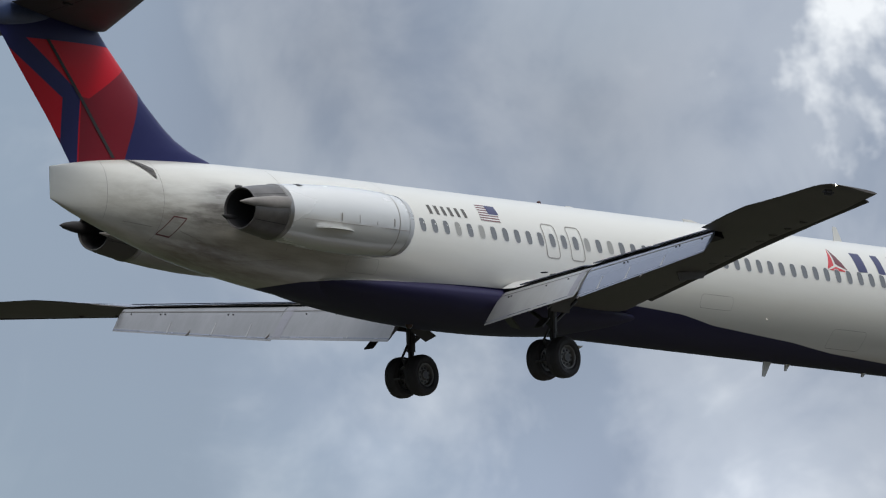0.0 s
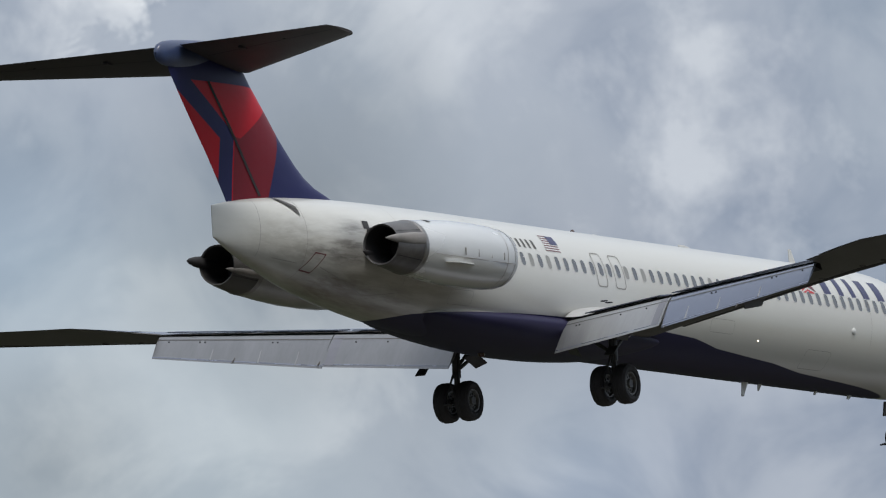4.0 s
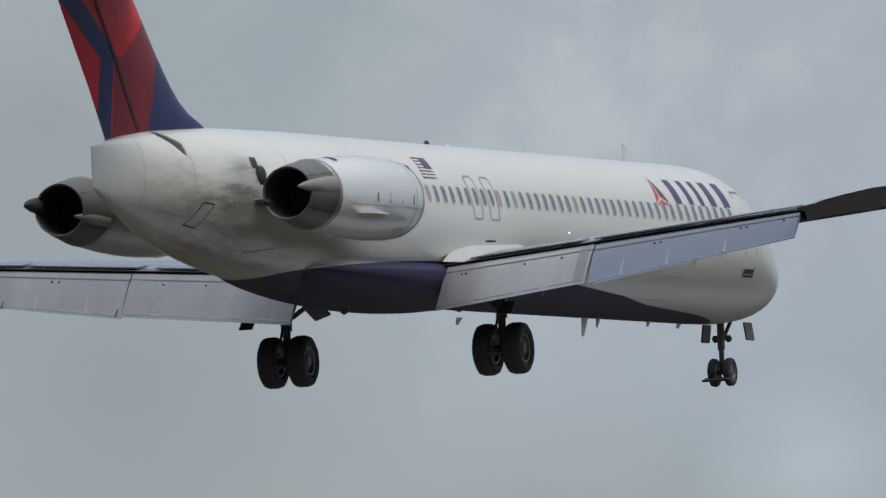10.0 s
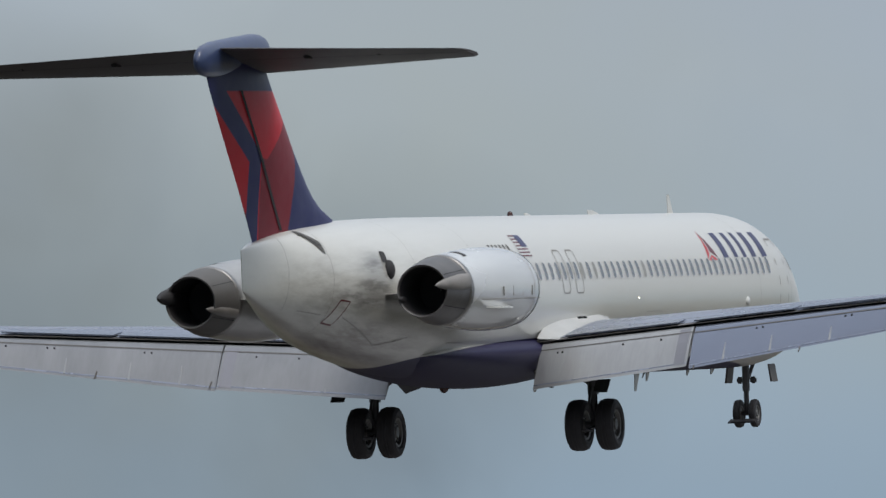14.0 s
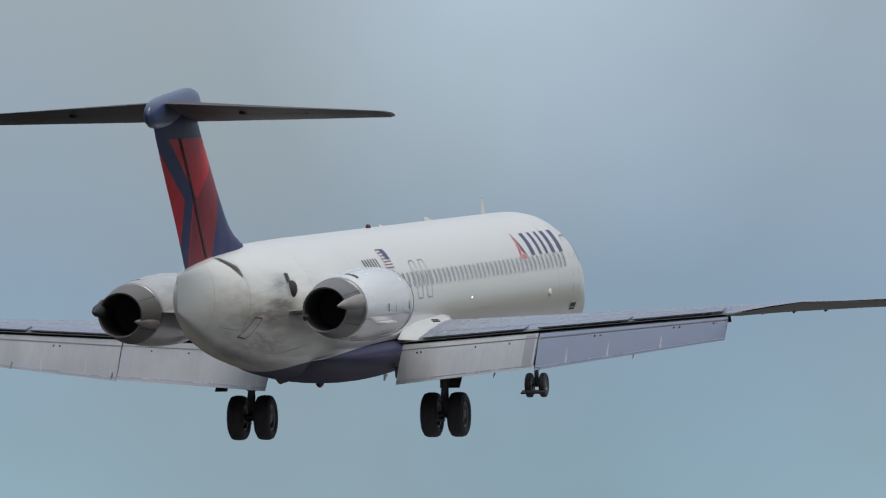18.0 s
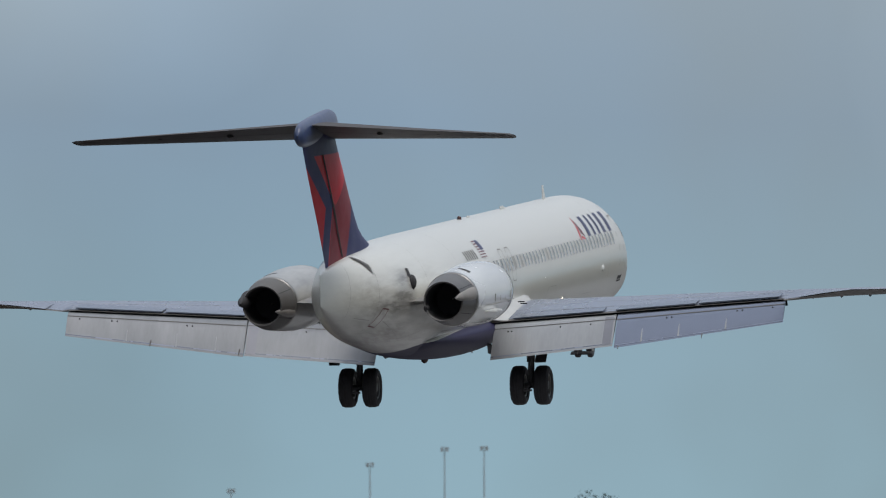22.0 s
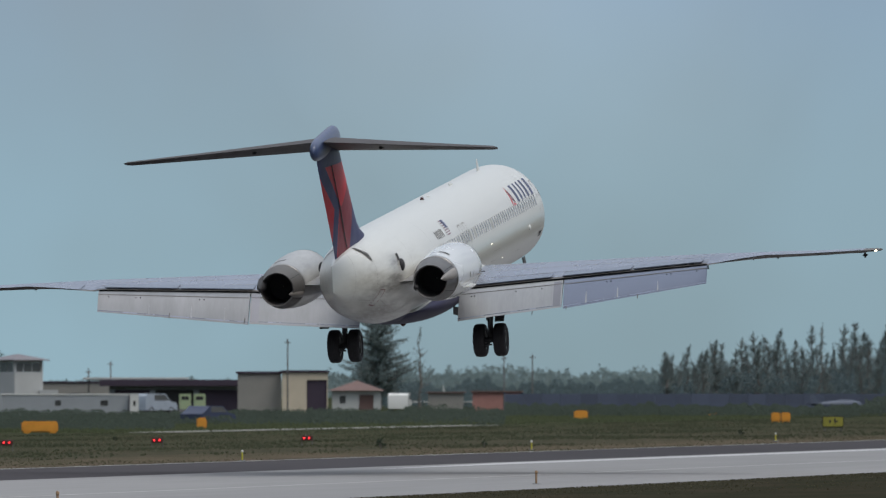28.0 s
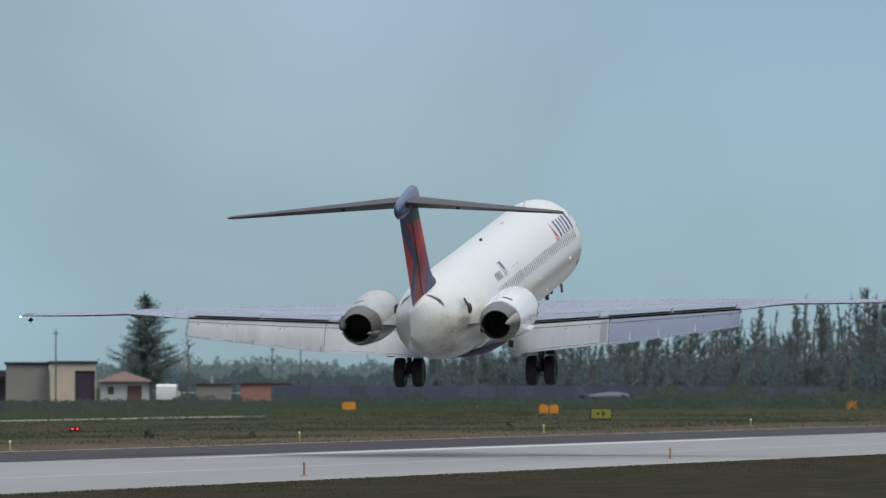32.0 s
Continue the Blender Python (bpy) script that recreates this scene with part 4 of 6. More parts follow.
    boxed("tip_pod", (0.15, 0.42, 0.16), M_DARK, wing, Matrix.Translation((s * 16.05, TEF(16.05) + 0.35, ZW(16.05) - 0.03)), 0.06, "dark lamp pod under the wingtip")

    # tailplane
    ST = [(0.2, -15.55, 4.98, 3.85, 0.11, -6.0), (3.2, -17.95, 4.98, 2.6, 0.10, -6.0), (6.0, -20.2, 4.99, 1.4, 0.09, -6.0), (6.12, -20.4, 5.0, 1.0, 0.08, -6.0)]
    tail = bits("tailplane", mesh_of("tailplane", *flat_wing([(s * a, b, c, d, e, g) for a, b, c, d, e, g in ST]), M_STAB, sharp=40), airliner, "tailplane half, underside shade put into its grey")
    v = []
    for x in (0.5, 5.9):
        k = (x - 0.2) / 5.8
        le, z, c = -15.55 - 4.65 * k, 4.98 + 0.01 * k, 3.85 - 2.45 * k
        for q in (0.69, 0.69 + 0.04 / c):
            u = -0.85 * c * 5 * (0.11 - 0.02 * k) * (0.2969 * math.sqrt(q) - 0.126 * q - 0.3516 * q * q + 0.2843 * q**3 - 0.1030 * q**4) - 0.008
            v.append((s * x, le - q * c * math.cos(radians(6)), z + u + q * c * math.sin(radians(6))))
    bits("elevator_seam", mesh_of("elevator_seam", v, [(0, 1, 3, 2)], M_DARK, False), tail)
    for x in (2.1, 3.9):
        boxed("hinge_cover", (0.12, 0.4, 0.08), M_DARK, tail, Matrix.Translation((s * x, -15.55 - 0.83 * x - 2.85 + 0.28 * x * 1.5, 5.13)), 0.02)

# fin, rudder and bullet fairing
FIN = [(1.15, -10.6, -16.84, 0.07), (1.78, -11.35, -17.30, 0.08), (2.0, -12.15, -17.47, 0.085), (2.25, -12.72, -17.66, 0.09), (2.55, -13.20, -17.90, 0.10), (3.17, -13.98, -18.44, 0.11), (3.9, -14.73, -19.06, 0.11), (4.55, -15.42, -19.58, 0.11), (5.15, -15.97, -19.95, 0.11)]
rings = []
for z, le, te, t in FIN:
    c = le - te
    cut = []
    for a, u in foil(c, t):
        cut.append((u * 0.98, le - a, z))
    rings.append(cut)
def fin_half(y, z):
    """Half the fin's thickness at station y and height z."""
    for (z0, l0, e0, t0), (z1, l1, e1, t1) in zip(FIN, FIN[1:]):
        if z0 <= z <= z1:
            u = (z - z0) / (z1 - z0)
            le, te, t = l0 + (l1 - l0) * u, e0 + (e1 - e0) * u, t0 + (t1 - t0) * u
            x = min(1, max(0, (le - y) / (le - te)))
            return 0.98 * 1.15 * (le - te) * 5 * t * (0.2969 * math.sqrt(x) - 0.126 * x - 0.3516 * x * x + 0.2843 * x**3 - 0.1030 * x**4)
    return 0.2


fin = bits("fin", mesh_of("fin", *loft(rings), M_FIN, sharp=40), airliner, "swept fin painted red, maroon and navy")
for s in (1, -1):
    v = []
    for k in range(9):
        z = 1.57 + 2.95 * k / 8
        y = -15.40 - 2.55 * k / 8
        v += [(s * (fin_half(y - 0.065, z) + 0.014), y - 0.065, z), (s * (fin_half(y + 0.065, z) + 0.014), y + 0.065, z)]
    bits("rudder_seam", mesh_of("rudder_seam", v, [(2 * k, 2 * k + 1, 2 * k + 3, 2 * k + 2) for k in range(8)], M_DARK, False), fin, "black rudder hinge gap")
# rounded behind, swelling and rising forwards to a blunt front
prof = [(-20.36, 0.02), (-20.32, 0.13), (-20.2, 0.24), (-19.95, 0.32), (-19.5, 0.37), (-18.7, 0.40), (-17.5, 0.43), (-16.6, 0.45), (-16.1, 0.43), (-15.75, 0.37), (-15.55, 0.27), (-15.45, 0.14), (-15.42, 0.02)]
v, f = lathe(prof, 40)
v = [(x * 0.55, y, 5.20 + 0.035 * (y + 18) + z * (1.02 if z > 0 else 1.0)) for x, y, z in v]
bits("bullet_fairing", mesh_of("bullet_fairing", v, f, M_BULLET, sharp=60), airliner, "blue fairing at the top of the fin")

# engines
for s in (1, -1):
    ex, ez = (2.52, 0.18) if s == 1 else (-2.63, 0.13)
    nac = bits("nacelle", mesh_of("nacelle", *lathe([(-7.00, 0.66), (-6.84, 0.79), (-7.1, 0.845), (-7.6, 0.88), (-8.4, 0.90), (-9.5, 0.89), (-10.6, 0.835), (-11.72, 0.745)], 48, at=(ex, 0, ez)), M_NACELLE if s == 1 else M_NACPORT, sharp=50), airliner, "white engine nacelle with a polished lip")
    bits("intake_lip", mesh_of("intake_lip", *lathe([(-7.7, 0.58), (-7.0, 0.62), (-6.78, 0.68), (-6.74, 0.735), (-6.82, 0.80), (-7.04, 0.843)], 48, at=(ex, 0, ez)), M_LIP), nac, "polished metal lip")
    bits("fan_face", mesh_of("fan_face", *lathe([(-7.5, 0.59), (-7.5, 0.2), (-7.2, 0.02)], 32, at=(ex, 0, ez)), M_DARK), nac)
    # the port reverser is given a darker grey
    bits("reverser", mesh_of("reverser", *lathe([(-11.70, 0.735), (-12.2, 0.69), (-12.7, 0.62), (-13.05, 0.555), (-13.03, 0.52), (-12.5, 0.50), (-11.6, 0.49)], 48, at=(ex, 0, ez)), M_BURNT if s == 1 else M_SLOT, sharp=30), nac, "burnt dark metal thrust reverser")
    bits("clamp_ring", mesh_of("clamp_ring", *lathe([(-11.68, 0.742), (-11.70, 0.758), (-11.84, 0.748), (-11.86, 0.72)], 48, at=(ex, 0, ez)), M_METAL), nac, "bare metal joint ring")
    bits("jet_pipe", mesh_of("jet_pipe", *lathe([(-13.00, 0.51), (-12.4, 0.495), (-11.7, 0.45), (-11.65, 0.02)], 32, at=(ex, 0, ez)), M_DARK), nac, "sooty black jet pipe")
    for q in (s, -s):
        # pointed actuator fairing on each side of the reverser, the outer one carried a little high
        outer = q == s
        mat = M_SOOTY if q == 1 else M_DARK
        lift = radians(13 if outer else -20)
        fat, reach = (1.0, 0.0) if outer else (0.72, 0.25)
        if s == -1 and outer:
            fat, reach = 1.25, -0.35
        rings = []
        for y, w, h, out in ((-11.72, 0.05, 0.05, 0.68), (-11.85, 0.10, 0.19, 0.67), (-12.3, 0.13, 0.19, 0.62), (-12.75, 0.12, 0.15, 0.57), (-13.1 + reach * 0.6, 0.095, 0.115, 0.53), (-13.38 + reach * 0.9, 0.055, 0.065, 0.49), (-13.55 + reach, 0.012, 0.012, 0.45)):
            cx, cz = ex + q * out * math.cos(lift), ez + out * math.sin(lift)
            rings.append([(cx + fat * w * math.cos(a), y, cz + fat * h * math.sin(a)) for a in [2 * math.pi * j / 16 for j in range(16)]])
        bits("actuator_fairing", mesh_of("actuator_fairing", *loft(rings), mat), nac, "pointed fairing beside the jet pipe")
    for ang in (35, 145, 215, 325):
        a = radians(ang)
        v = []
        for y, r in ((-11.9, 0.732), (-13.0, 0.578)):
            for da in (-0.012, 0.012):
                v.append((ex + r * math.cos(a + da), y, ez + r * math.sin(a + da)))
        bits("bucket_seam", mesh_of("bucket_seam", v, [(0, 1, 3, 2)], M_DARK, False), nac)
    # cowl marks: slots, latch line and a strake
    v = []
    for y, r in ((-11.10, 0.806), (-10.92, 0.820)):
        for k in range(7):
            a = radians(62 + 5 * k)
            v.append((ex + s * r * math.cos(a), y + 0.025 * k, ez + r * math.sin(a)))
    bits("cowl_slot", mesh_of("cowl_slot", v, [(k, k + 1, k + 8, k + 7) for k in range(6)], M_DARK, False), nac, "dark slot across the top of the cowl")
    for k in range(4):
        y = -9.9 + 0.72 * k
        a = radians(-2)
        boxed("drain_slot", (0.02, 0.035, 0.2), M_SEAM, nac, Matrix.Translation((ex + s * 0.885, y, ez - 0.06)), 0.004)
    boxed("latch_seam", (0.012, 4.4, 0.02), M_SEAM, nac, Matrix.Translation((ex + s * 0.862, -9.3, ez - 0.23)), 0.003)
    v = [(ex + s * 0.74, -10.8, ez - 0.38), (ex + s * 1.03, -10.55, ez - 0.40), (ex + s * 1.03, -9.75, ez - 0.40), (ex + s * 0.78, -9.3, ez - 0.38)]
    bits("cowl_strake", mesh_of("cowl_strake", v + [(a, b, c - 0.03) for a, b, c in v], [(0, 1, 2, 3), (7, 6, 5, 4), (0, 4, 5, 1), (1, 5, 6, 2), (2, 6, 7, 3), (3, 7, 4, 0)], M_WHITE, False), nac)
    bits("cowl_seam", mesh_of("cowl_seam", *lathe([(-7.53, 0.874), (-7.50, 0.880), (-7.47, 0.870)], 48, at=(ex, 0, ez)), M_SEAM), nac)
    # pylon
    rings = []
    for x in (1.0, 1.5, 2.0):
        rings.append([(s * x, -7.6 - a, 0.06 + u + 0.05 * x) for a, u in foil(4.25, 0.055)])
    bits("pylon", mesh_of("pylon", *loft(rings), M_SOOTY, sharp=40), airliner, "stub pylon between body and engine")


# undercarriage
def wheel_meshes(r, w):
    tyre = lathe([(-w * 0.30, r * 0.55), (-w * 0.46, r * 0.66), (-w * 0.5, r * 0.82), (-w * 0.40, r * 0.95), (-w * 0.2, r), (-w * 0.10, r), (-w * 0.09, r * 0.985), (-w * 0.07, r), (w * 0.07, r), (w * 0.09, r * 0.985), (w * 0.10, r),
                  (w * 0.2, r), (w * 0.40, r * 0.95), (w * 0.5, r * 0.82), (w * 0.46, r * 0.66), (w * 0.30, r * 0.55)], 40, "x")
    rim = lathe([(-w * 0.36, r * 0.12), (-w * 0.36, r * 0.2), (-w * 0.25, r * 0.25), (-w * 0.22, r * 0.44), (-w * 0.38, r * 0.5), (-w * 0.40, r * 0.57), (w * 0.40, r * 0.57), (w * 0.38, r * 0.5), (w * 0.22, r * 0.44), (w * 0.25, r * 0.25), (w * 0.36, r * 0.2), (w * 0.36, r * 0.12)], 28, "x", cap=True)
    return mesh_of("tyre", *tyre, M_TYRE), mesh_of("rim", *rim, M_RIM, sharp=25)


def wheel(parent, at, r, w, meshes, bolts=True):
    tyre, rim = meshes
    wh = bits("wheel", rim, parent, "", Matrix.Translation(at))
    bits("tyre", tyre, wh, "black landing wheel tyre")
    if bolts:
        for q in (1, -1):
            for k in range(9):
                a = 2 * math.pi * k / 9
                bits("rim_hole", HOLE, wh, "", Matrix.Translation((q * w * 0.235, r * 0.34 * math.cos(a), r * 0.34 * math.sin(a))))
    return wh


HOLE = mesh_of("rim_hole", *lathe([(-0.012, 0.034), (0.012, 0.034)], 8, "x", cap=True), M_DARK, False)
MAIN, NOSE = wheel_meshes(0.565, 0.42), wheel_meshes(0.325, 0.17)
for s in (1, -1):
    gx = 2.50 * s
    gear = rodded("main_gear", (gx, -0.15, -0.9), (gx, -0.15, -2.2), 0.125, M_STRUT, airliner, label="dark main landing gear leg, lowered")
    rodded("oleo_piston", (gx, -0.15, -2.1), (gx, -0.15, -2.87), 0.085, M_STRUT, gear)
    rodded("axle", (gx - 0.5, -0.15, -2.87), (gx + 0.5, -0.15, -2.87), 0.09, M_STRUT, gear)
    rodded("side_brace", (gx - 0.08 * s, -0.15, -1.95), (gx - 1.0 * s, -0.1, -1.35), 0.055, M_STRUT, gear)
    rodded("drag_brace", (gx, -0.1, -1.9), (gx, 0.9, -1.2), 0.05, M_STRUT, gear)
    bm = bmesh.new()
    rod(bm, (gx, -0.3, -2.05), (gx, -0.55, -2.4), 0.04, 0.03)
    rod(bm, (gx, -0.55, -2.4), (gx, -0.25, -2.75), 0.03, 0.04)
    part("torque_link", bm, M_STRUT, gear)
    rodded("hydraulic_line", (gx + 0.12, -0.3, -1.4), (gx + 0.10, -0.28, -2.7), 0.018, M_DARK, gear, seg=6)
    for dx in (-0.345, 0.345):
        wheel(airliner, (gx + dx, -0.15, -2.87), 0.565, 0.42, MAIN)
    rodded("brake_rod", (gx - 0.12, -0.75, -2.98), (gx + 0.12, -0.75, -2.98), 0.03, M_STRUT, gear, seg=8)
    rodded("brake_link", (gx, -0.78, -2.98), (gx, -0.2, -2.9), 0.03, M_STRUT, gear, seg=8)
    # doors: one on the leg, one hinged at the wing root
    boxed("leg_door", (0.05, 0.8, 0.42), M_WING, airliner, Matrix.Translation((gx + 0.26 * s, -0.1, -1.42)) @ pose(0, 0, 0, 0, 12 * s, 0), 0.015, "dark gear leg door")
    boxed("hinged_door", (0.4, 0.6, 0.05), M_STRUT, airliner, Matrix.Translation((s * 1.55, -0.75, -1.82)) @ pose(0, 0, 0, -30, 18 * s, 0), 0.015, "dark open gear door")
    boxed("strut_plate", (0.32, 0.42, 0.035), M_STRUT, airliner, Matrix.Translation((s * 3.0, -1.2, -2.02)) @ pose(0, 0, 0, 40, 0, 0), 0.01)
ng = rodded("nose_gear", (0, 21.45, -1.6), (0, 21.42, -2.35), 0.085, M_STRUT, airliner, label="nose landing gear leg, lowered")
rodded("oleo_piston", (0, 21.42, -2.3), (0, 21.42, -2.87), 0.06, M_STRUT, ng)
rodded("axle", (-0.25, 21.42, -2.87), (0.25, 21.42, -2.87), 0.05, M_STRUT, ng)
rodded("drag_brace", (0, 21.45, -2.2), (0, 22.2, -1.65), 0.045, M_STRUT, ng)
for dx in (-0.19, 0.19):
    wheel(airliner, (dx, 21.42, -2.87), 0.325, 0.17, NOSE, False)
boxed("spray_deflector", (0.66, 0.26, 0.04), M_TYRE, ng, Matrix.Translation((0, 21.02, -3.04)) @ pose(0, 0, 0, 14, 0, 0), 0.01, "dark spray deflector behind the wheels")
for s in (1, -1):
    boxed("nose_gear_door", (0.04, 0.55, 0.42), M_WING, airliner, Matrix.Translation((0.52 * s, 21.9, -1.95)) @ pose(0, 0, 0, 0, -8 * s, 0), 0.012)
    boxed("taxi_lamp_box", (0.14, 0.12, 0.16), M_STRUT, ng, Matrix.Translation((0.16 * s, 21.5, -2.1)), 0.03)


# ---------------------------------------------------------------- the airfield
def ground_paint():
    m = surface("airfield_grass", (0.062, 0.066, 0.036), 0.9, var=0.3, scale=0.08, fine=1.6, spec=0.0)
    nt = m.node_tree
    b = nt.nodes["Principled BSDF"]
    tc = nt.nodes.new("ShaderNodeTexCoord").outputs["Object"]
    sep = nt.nodes.new("ShaderNodeSeparateXYZ")
    nt.links.new(tc, sep.inputs[0])
    mp = nt.nodes.new("ShaderNodeMapping")
    mp.inputs["Scale"].default_value = (1, 0.08, 1)
    nt.links.new(tc, mp.inputs[0])
    wob = noise_tex(nt, mp.outputs[0], 0.35, 4.0)
    x = math_node(nt, "MULTIPLY_ADD", wob, 9.0, math_node(nt, "ADD", sep.outputs[0], -4.5))
    along = math_node(nt, "DIVIDE", math_node(nt, "ADD", x, 220.0), 220.0)
    # last stop: unseen grass made paler to bounce light onto the aircraft's underside
    mow = ramp(nt, along, [(0.0, (0.029, 0.034, 0.021)), (0.30, (0.031, 0.035, 0.022)), (0.40, (0.036, 0.038, 0.026)), (0.475, (0.042, 0.041, 0.030)), (0.505, (0.066, 0.057, 0.042)), (0.522, (0.058, 0.050, 0.038)), (0.56, (0.0300, 0.0290, 0.0205)), (0.67, (0.0235, 0.0230, 0.0165)), (0.76, (0.0225, 0.0225, 0.0158)), (1.0, (0.062, 0.058, 0.042))])
    fleck = ramp(nt, noise_tex(nt, mp.outputs[0], 1.1, 6.0, 0.7), [(0.3, 0.0), (0.7, 1.0)])
    # uneven growth: greener and paler patches a few metres across
    pt = nt.nodes.new("ShaderNodeMapping")
    pt.inputs["Scale"].default_value = (1, 0.16, 1)
    nt.links.new(tc, pt.inputs[0])
    patch = ramp(nt, noise_tex(nt, pt.outputs[0], 0.5, 5.0, 0.65), [(0.36, 0.0), (0.64, 1.0)])
    grown = mix_col(nt, patch, mix_col(nt, 1.0, mow, (0.80, 0.90, 0.84), "MULTIPLY"), mix_col(nt, 1.0, mow, (1.22, 1.12, 1.14), "MULTIPLY"))
    nt.links.new(mix_col(nt, fleck, grown, mix_col(nt, 1.0, grown, (1.6, 1.5, 1.5), "MULTIPLY")), b.inputs["Base Color"])
    return m


def at(az, d, z=0.0):
    """A place d metres out, az degrees to the left of the runway's direction."""
    return Vector((-d * math.sin(radians(az)), d * math.cos(radians(az)), z))


M_GRASS = ground_paint()
M_CONC = surface("runway_concrete", (0.210, 0.206, 0.206), 0.75, spec=0.15, var=0.25, scale=0.06, fine=0.9, stretch=(1, 0.06, 1))
M_ASPH = surface("asphalt_shoulder", (0.050, 0.046, 0.050), 0.85, spec=0.05, var=0.3, scale=0.1, fine=1.5, stretch=(1, 0.06, 1))
M_WORN = surface("worn_line", (0.32, 0.32, 0.31), 0.8, var=0.3, scale=0.2, spec=0.1)
M_LINE = surface("runway_line", (0.40, 0.40, 0.40), 0.7, var=0.3, scale=0.5)
M_GRAVEL = surface("pale_gravel", (0.20, 0.195, 0.17), 0.9, var=0.3, scale=0.3, stretch=(1, 0.1, 1))

verts, faces = [(0, 0, 0)], []
rads, n = [60, 200, 500, 900, 1400, 2200, 3400, 4900], 64
for r in rads:
    verts += [(r * math.cos(2 * math.pi * k / n), r * math.sin(2 * math.pi * k / n), 0) for k in range(n)]
faces += [(0, 1 + k, 1 + (k + 1) % n) for k in range(n)]
for i in range(len(rads) - 1):
    faces += [(1 + i * n + k, 1 + (i + 1) * n + k, 1 + (i + 1) * n + (k + 1) % n, 1 + i * n + (k + 1) % n) for k in range(n)]
tagged(bits("ground", mesh_of("ground", verts, faces, M_GRASS, False)), "flat airfield grass, dry in bands beside the runway", "grass", kind="structure")


def strip(name, x0, x1, y0, y1, z, mat, label, cat):
    v = [(x, y, q) for q in (-0.3, z) for x, y in ((x0, y0), (x1, y0), (x1, y1), (x0, y1))]
    return tagged(bits(name, mesh_of(name, v, [(4, 5, 6, 7), (0, 1, 5, 4), (1, 2, 6, 5), (2, 3, 7, 6), (3, 0, 4, 7)], mat, False)), label, cat, kind="structure")


runway = strip("runway", -93.0, -71.0, -700, 3600, 0.03, M_CONC, "pale concrete runway running away through dry grass", "runway")
strip("runway_shoulder", -104.0, -93.0, -700, 3600, 0.025, M_ASPH, "dark asphalt shoulder along the pale runway", "asphalt")
strip("service_road", -159.4, -157.2, 945, 1075, 0.03, M_GRAVEL, "thin pale gravel road across the grass", "road")
for x, y0, y1 in ((-91.4, 590, 800), (-80.5, -600, 3000), (-103.75, 200, 2400)):
    wide, mat = (0.7, M_LINE) if y1 == 800 else (0.2, M_WORN)
    v = [(x - wide, y0 + 40 * (wide > 0.5), 0.034), (x + wide, y0, 0.034), (x + wide, y1 - 40 * (wide > 0.5), 0.034), (x - wide, y1, 0.034)]
    bits("painted_line", mesh_of("painted_line", v, [(0, 1, 2, 3)], mat, False), runway, "bright touchdown bar" if y1 == 800 else "worn painted line")

M_TAN, M_TANSIDE = surface("tan_render", (0.52, 0.45, 0.345), 0.8, var=0.15, scale=0.6), surface("grey_render", (0.24, 0.23, 0.21), 0.8, var=0.15, scale=0.6)
M_ROOFD = surface("dark_roof", (0.055, 0.042, 0.06), 0.7, spec=0.2)
M_ROOFR = surface("red_roof", (0.135, 0.082, 0.072), 0.8, var=0.25, scale=1)
M_PLASTER = surface("white_plaster", (0.43, 0.435, 0.42), 0.8, var=0.15, scale=0.7)
M_GREYW = surface("blue_grey_wall", (0.22, 0.24, 0.26), 0.8, var=0.15, scale=0.7)
M_ORANGE = surface("orange_plastic", (0.62, 0.27, 0.03), 0.5, var=0.2, scale=2)
M_YELLOW = surface("yellow_panel", (0.42, 0.38, 0.04), 0.6)
M_SIGN = surface("dull_yellow_sign", (0.27, 0.25, 0.035), 0.6, var=0.25, scale=3)
M_TOWER = surface("tower_wall", (0.40, 0.41, 0.41), 0.8, var=0.12, scale=0.6)
M_ROOFG = surface("grey_roof", (0.16, 0.15, 0.165), 0.7, var=0.2)
M_LILAC = surface("lilac_board", (0.42, 0.40, 0.50), 0.6)
M_TRAILER = surface("trailer_side", (0.29, 0.31, 0.325), 0.6, var=0.15, scale=0.6)
M_STAKE = surface("weathered_stake", (0.26, 0.17, 0.10), 0.8)
M_TRUCK = surface("pale_blue_van_paint", (0.30, 0.34, 0.40), 0.35, coat=0.3)
M_PALE = surface("pale_grey_aircraft_paint", (0.075, 0.09, 0.125), 0.5, spec=0.3)
M_LIME = surface("lime_panel", (0.33, 0.40, 0.24), 0.5)
# steel paled towards the sky colour, distant haze painted in
M_MAST = surface("hazed_galvanised_mast", (0.33, 0.37, 0.395), 0.6)
M_POLE = surface("weathered_pole", (0.12, 0.115, 0.11), 0.8)
M_BARK = surface("bark", (0.14, 0.125, 0.11), 0.9, bump=0.02)
# distance haze is put into these two bluish leaf colours
M_PINE = leafy(surface("hazed_casuarina_green", (0.145, 0.183, 0.182), 0.85, var=0.25, scale=0.8, per_object=0.25, spec=0.1), (0.215, 0.28, 0.275), 0.5)
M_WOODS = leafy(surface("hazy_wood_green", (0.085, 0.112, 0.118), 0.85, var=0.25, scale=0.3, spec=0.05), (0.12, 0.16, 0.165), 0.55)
M_LEAF = leafy(surface("dark_leaf", (0.042, 0.056, 0.042), 0.8, var=0.3, scale=0.8, per_object=0.2, spec=0.1), (0.05, 0.07, 0.04))
# scrub leaves greyed a little, haze mixed into the green
M_HEDGE = leafy(surface("hazed_scrub_green", (0.074, 0.090, 0.074), 0.85, var=0.3, scale=0.15, spec=0.05), (0.095, 0.118, 0.092), 0.6)
M_BLADE = leafy(surface("grass_blades", (0.17, 0.155, 0.11), 0.9, var=0.35, scale=0.05, spec=0.0), (0.09, 0.09, 0.05))
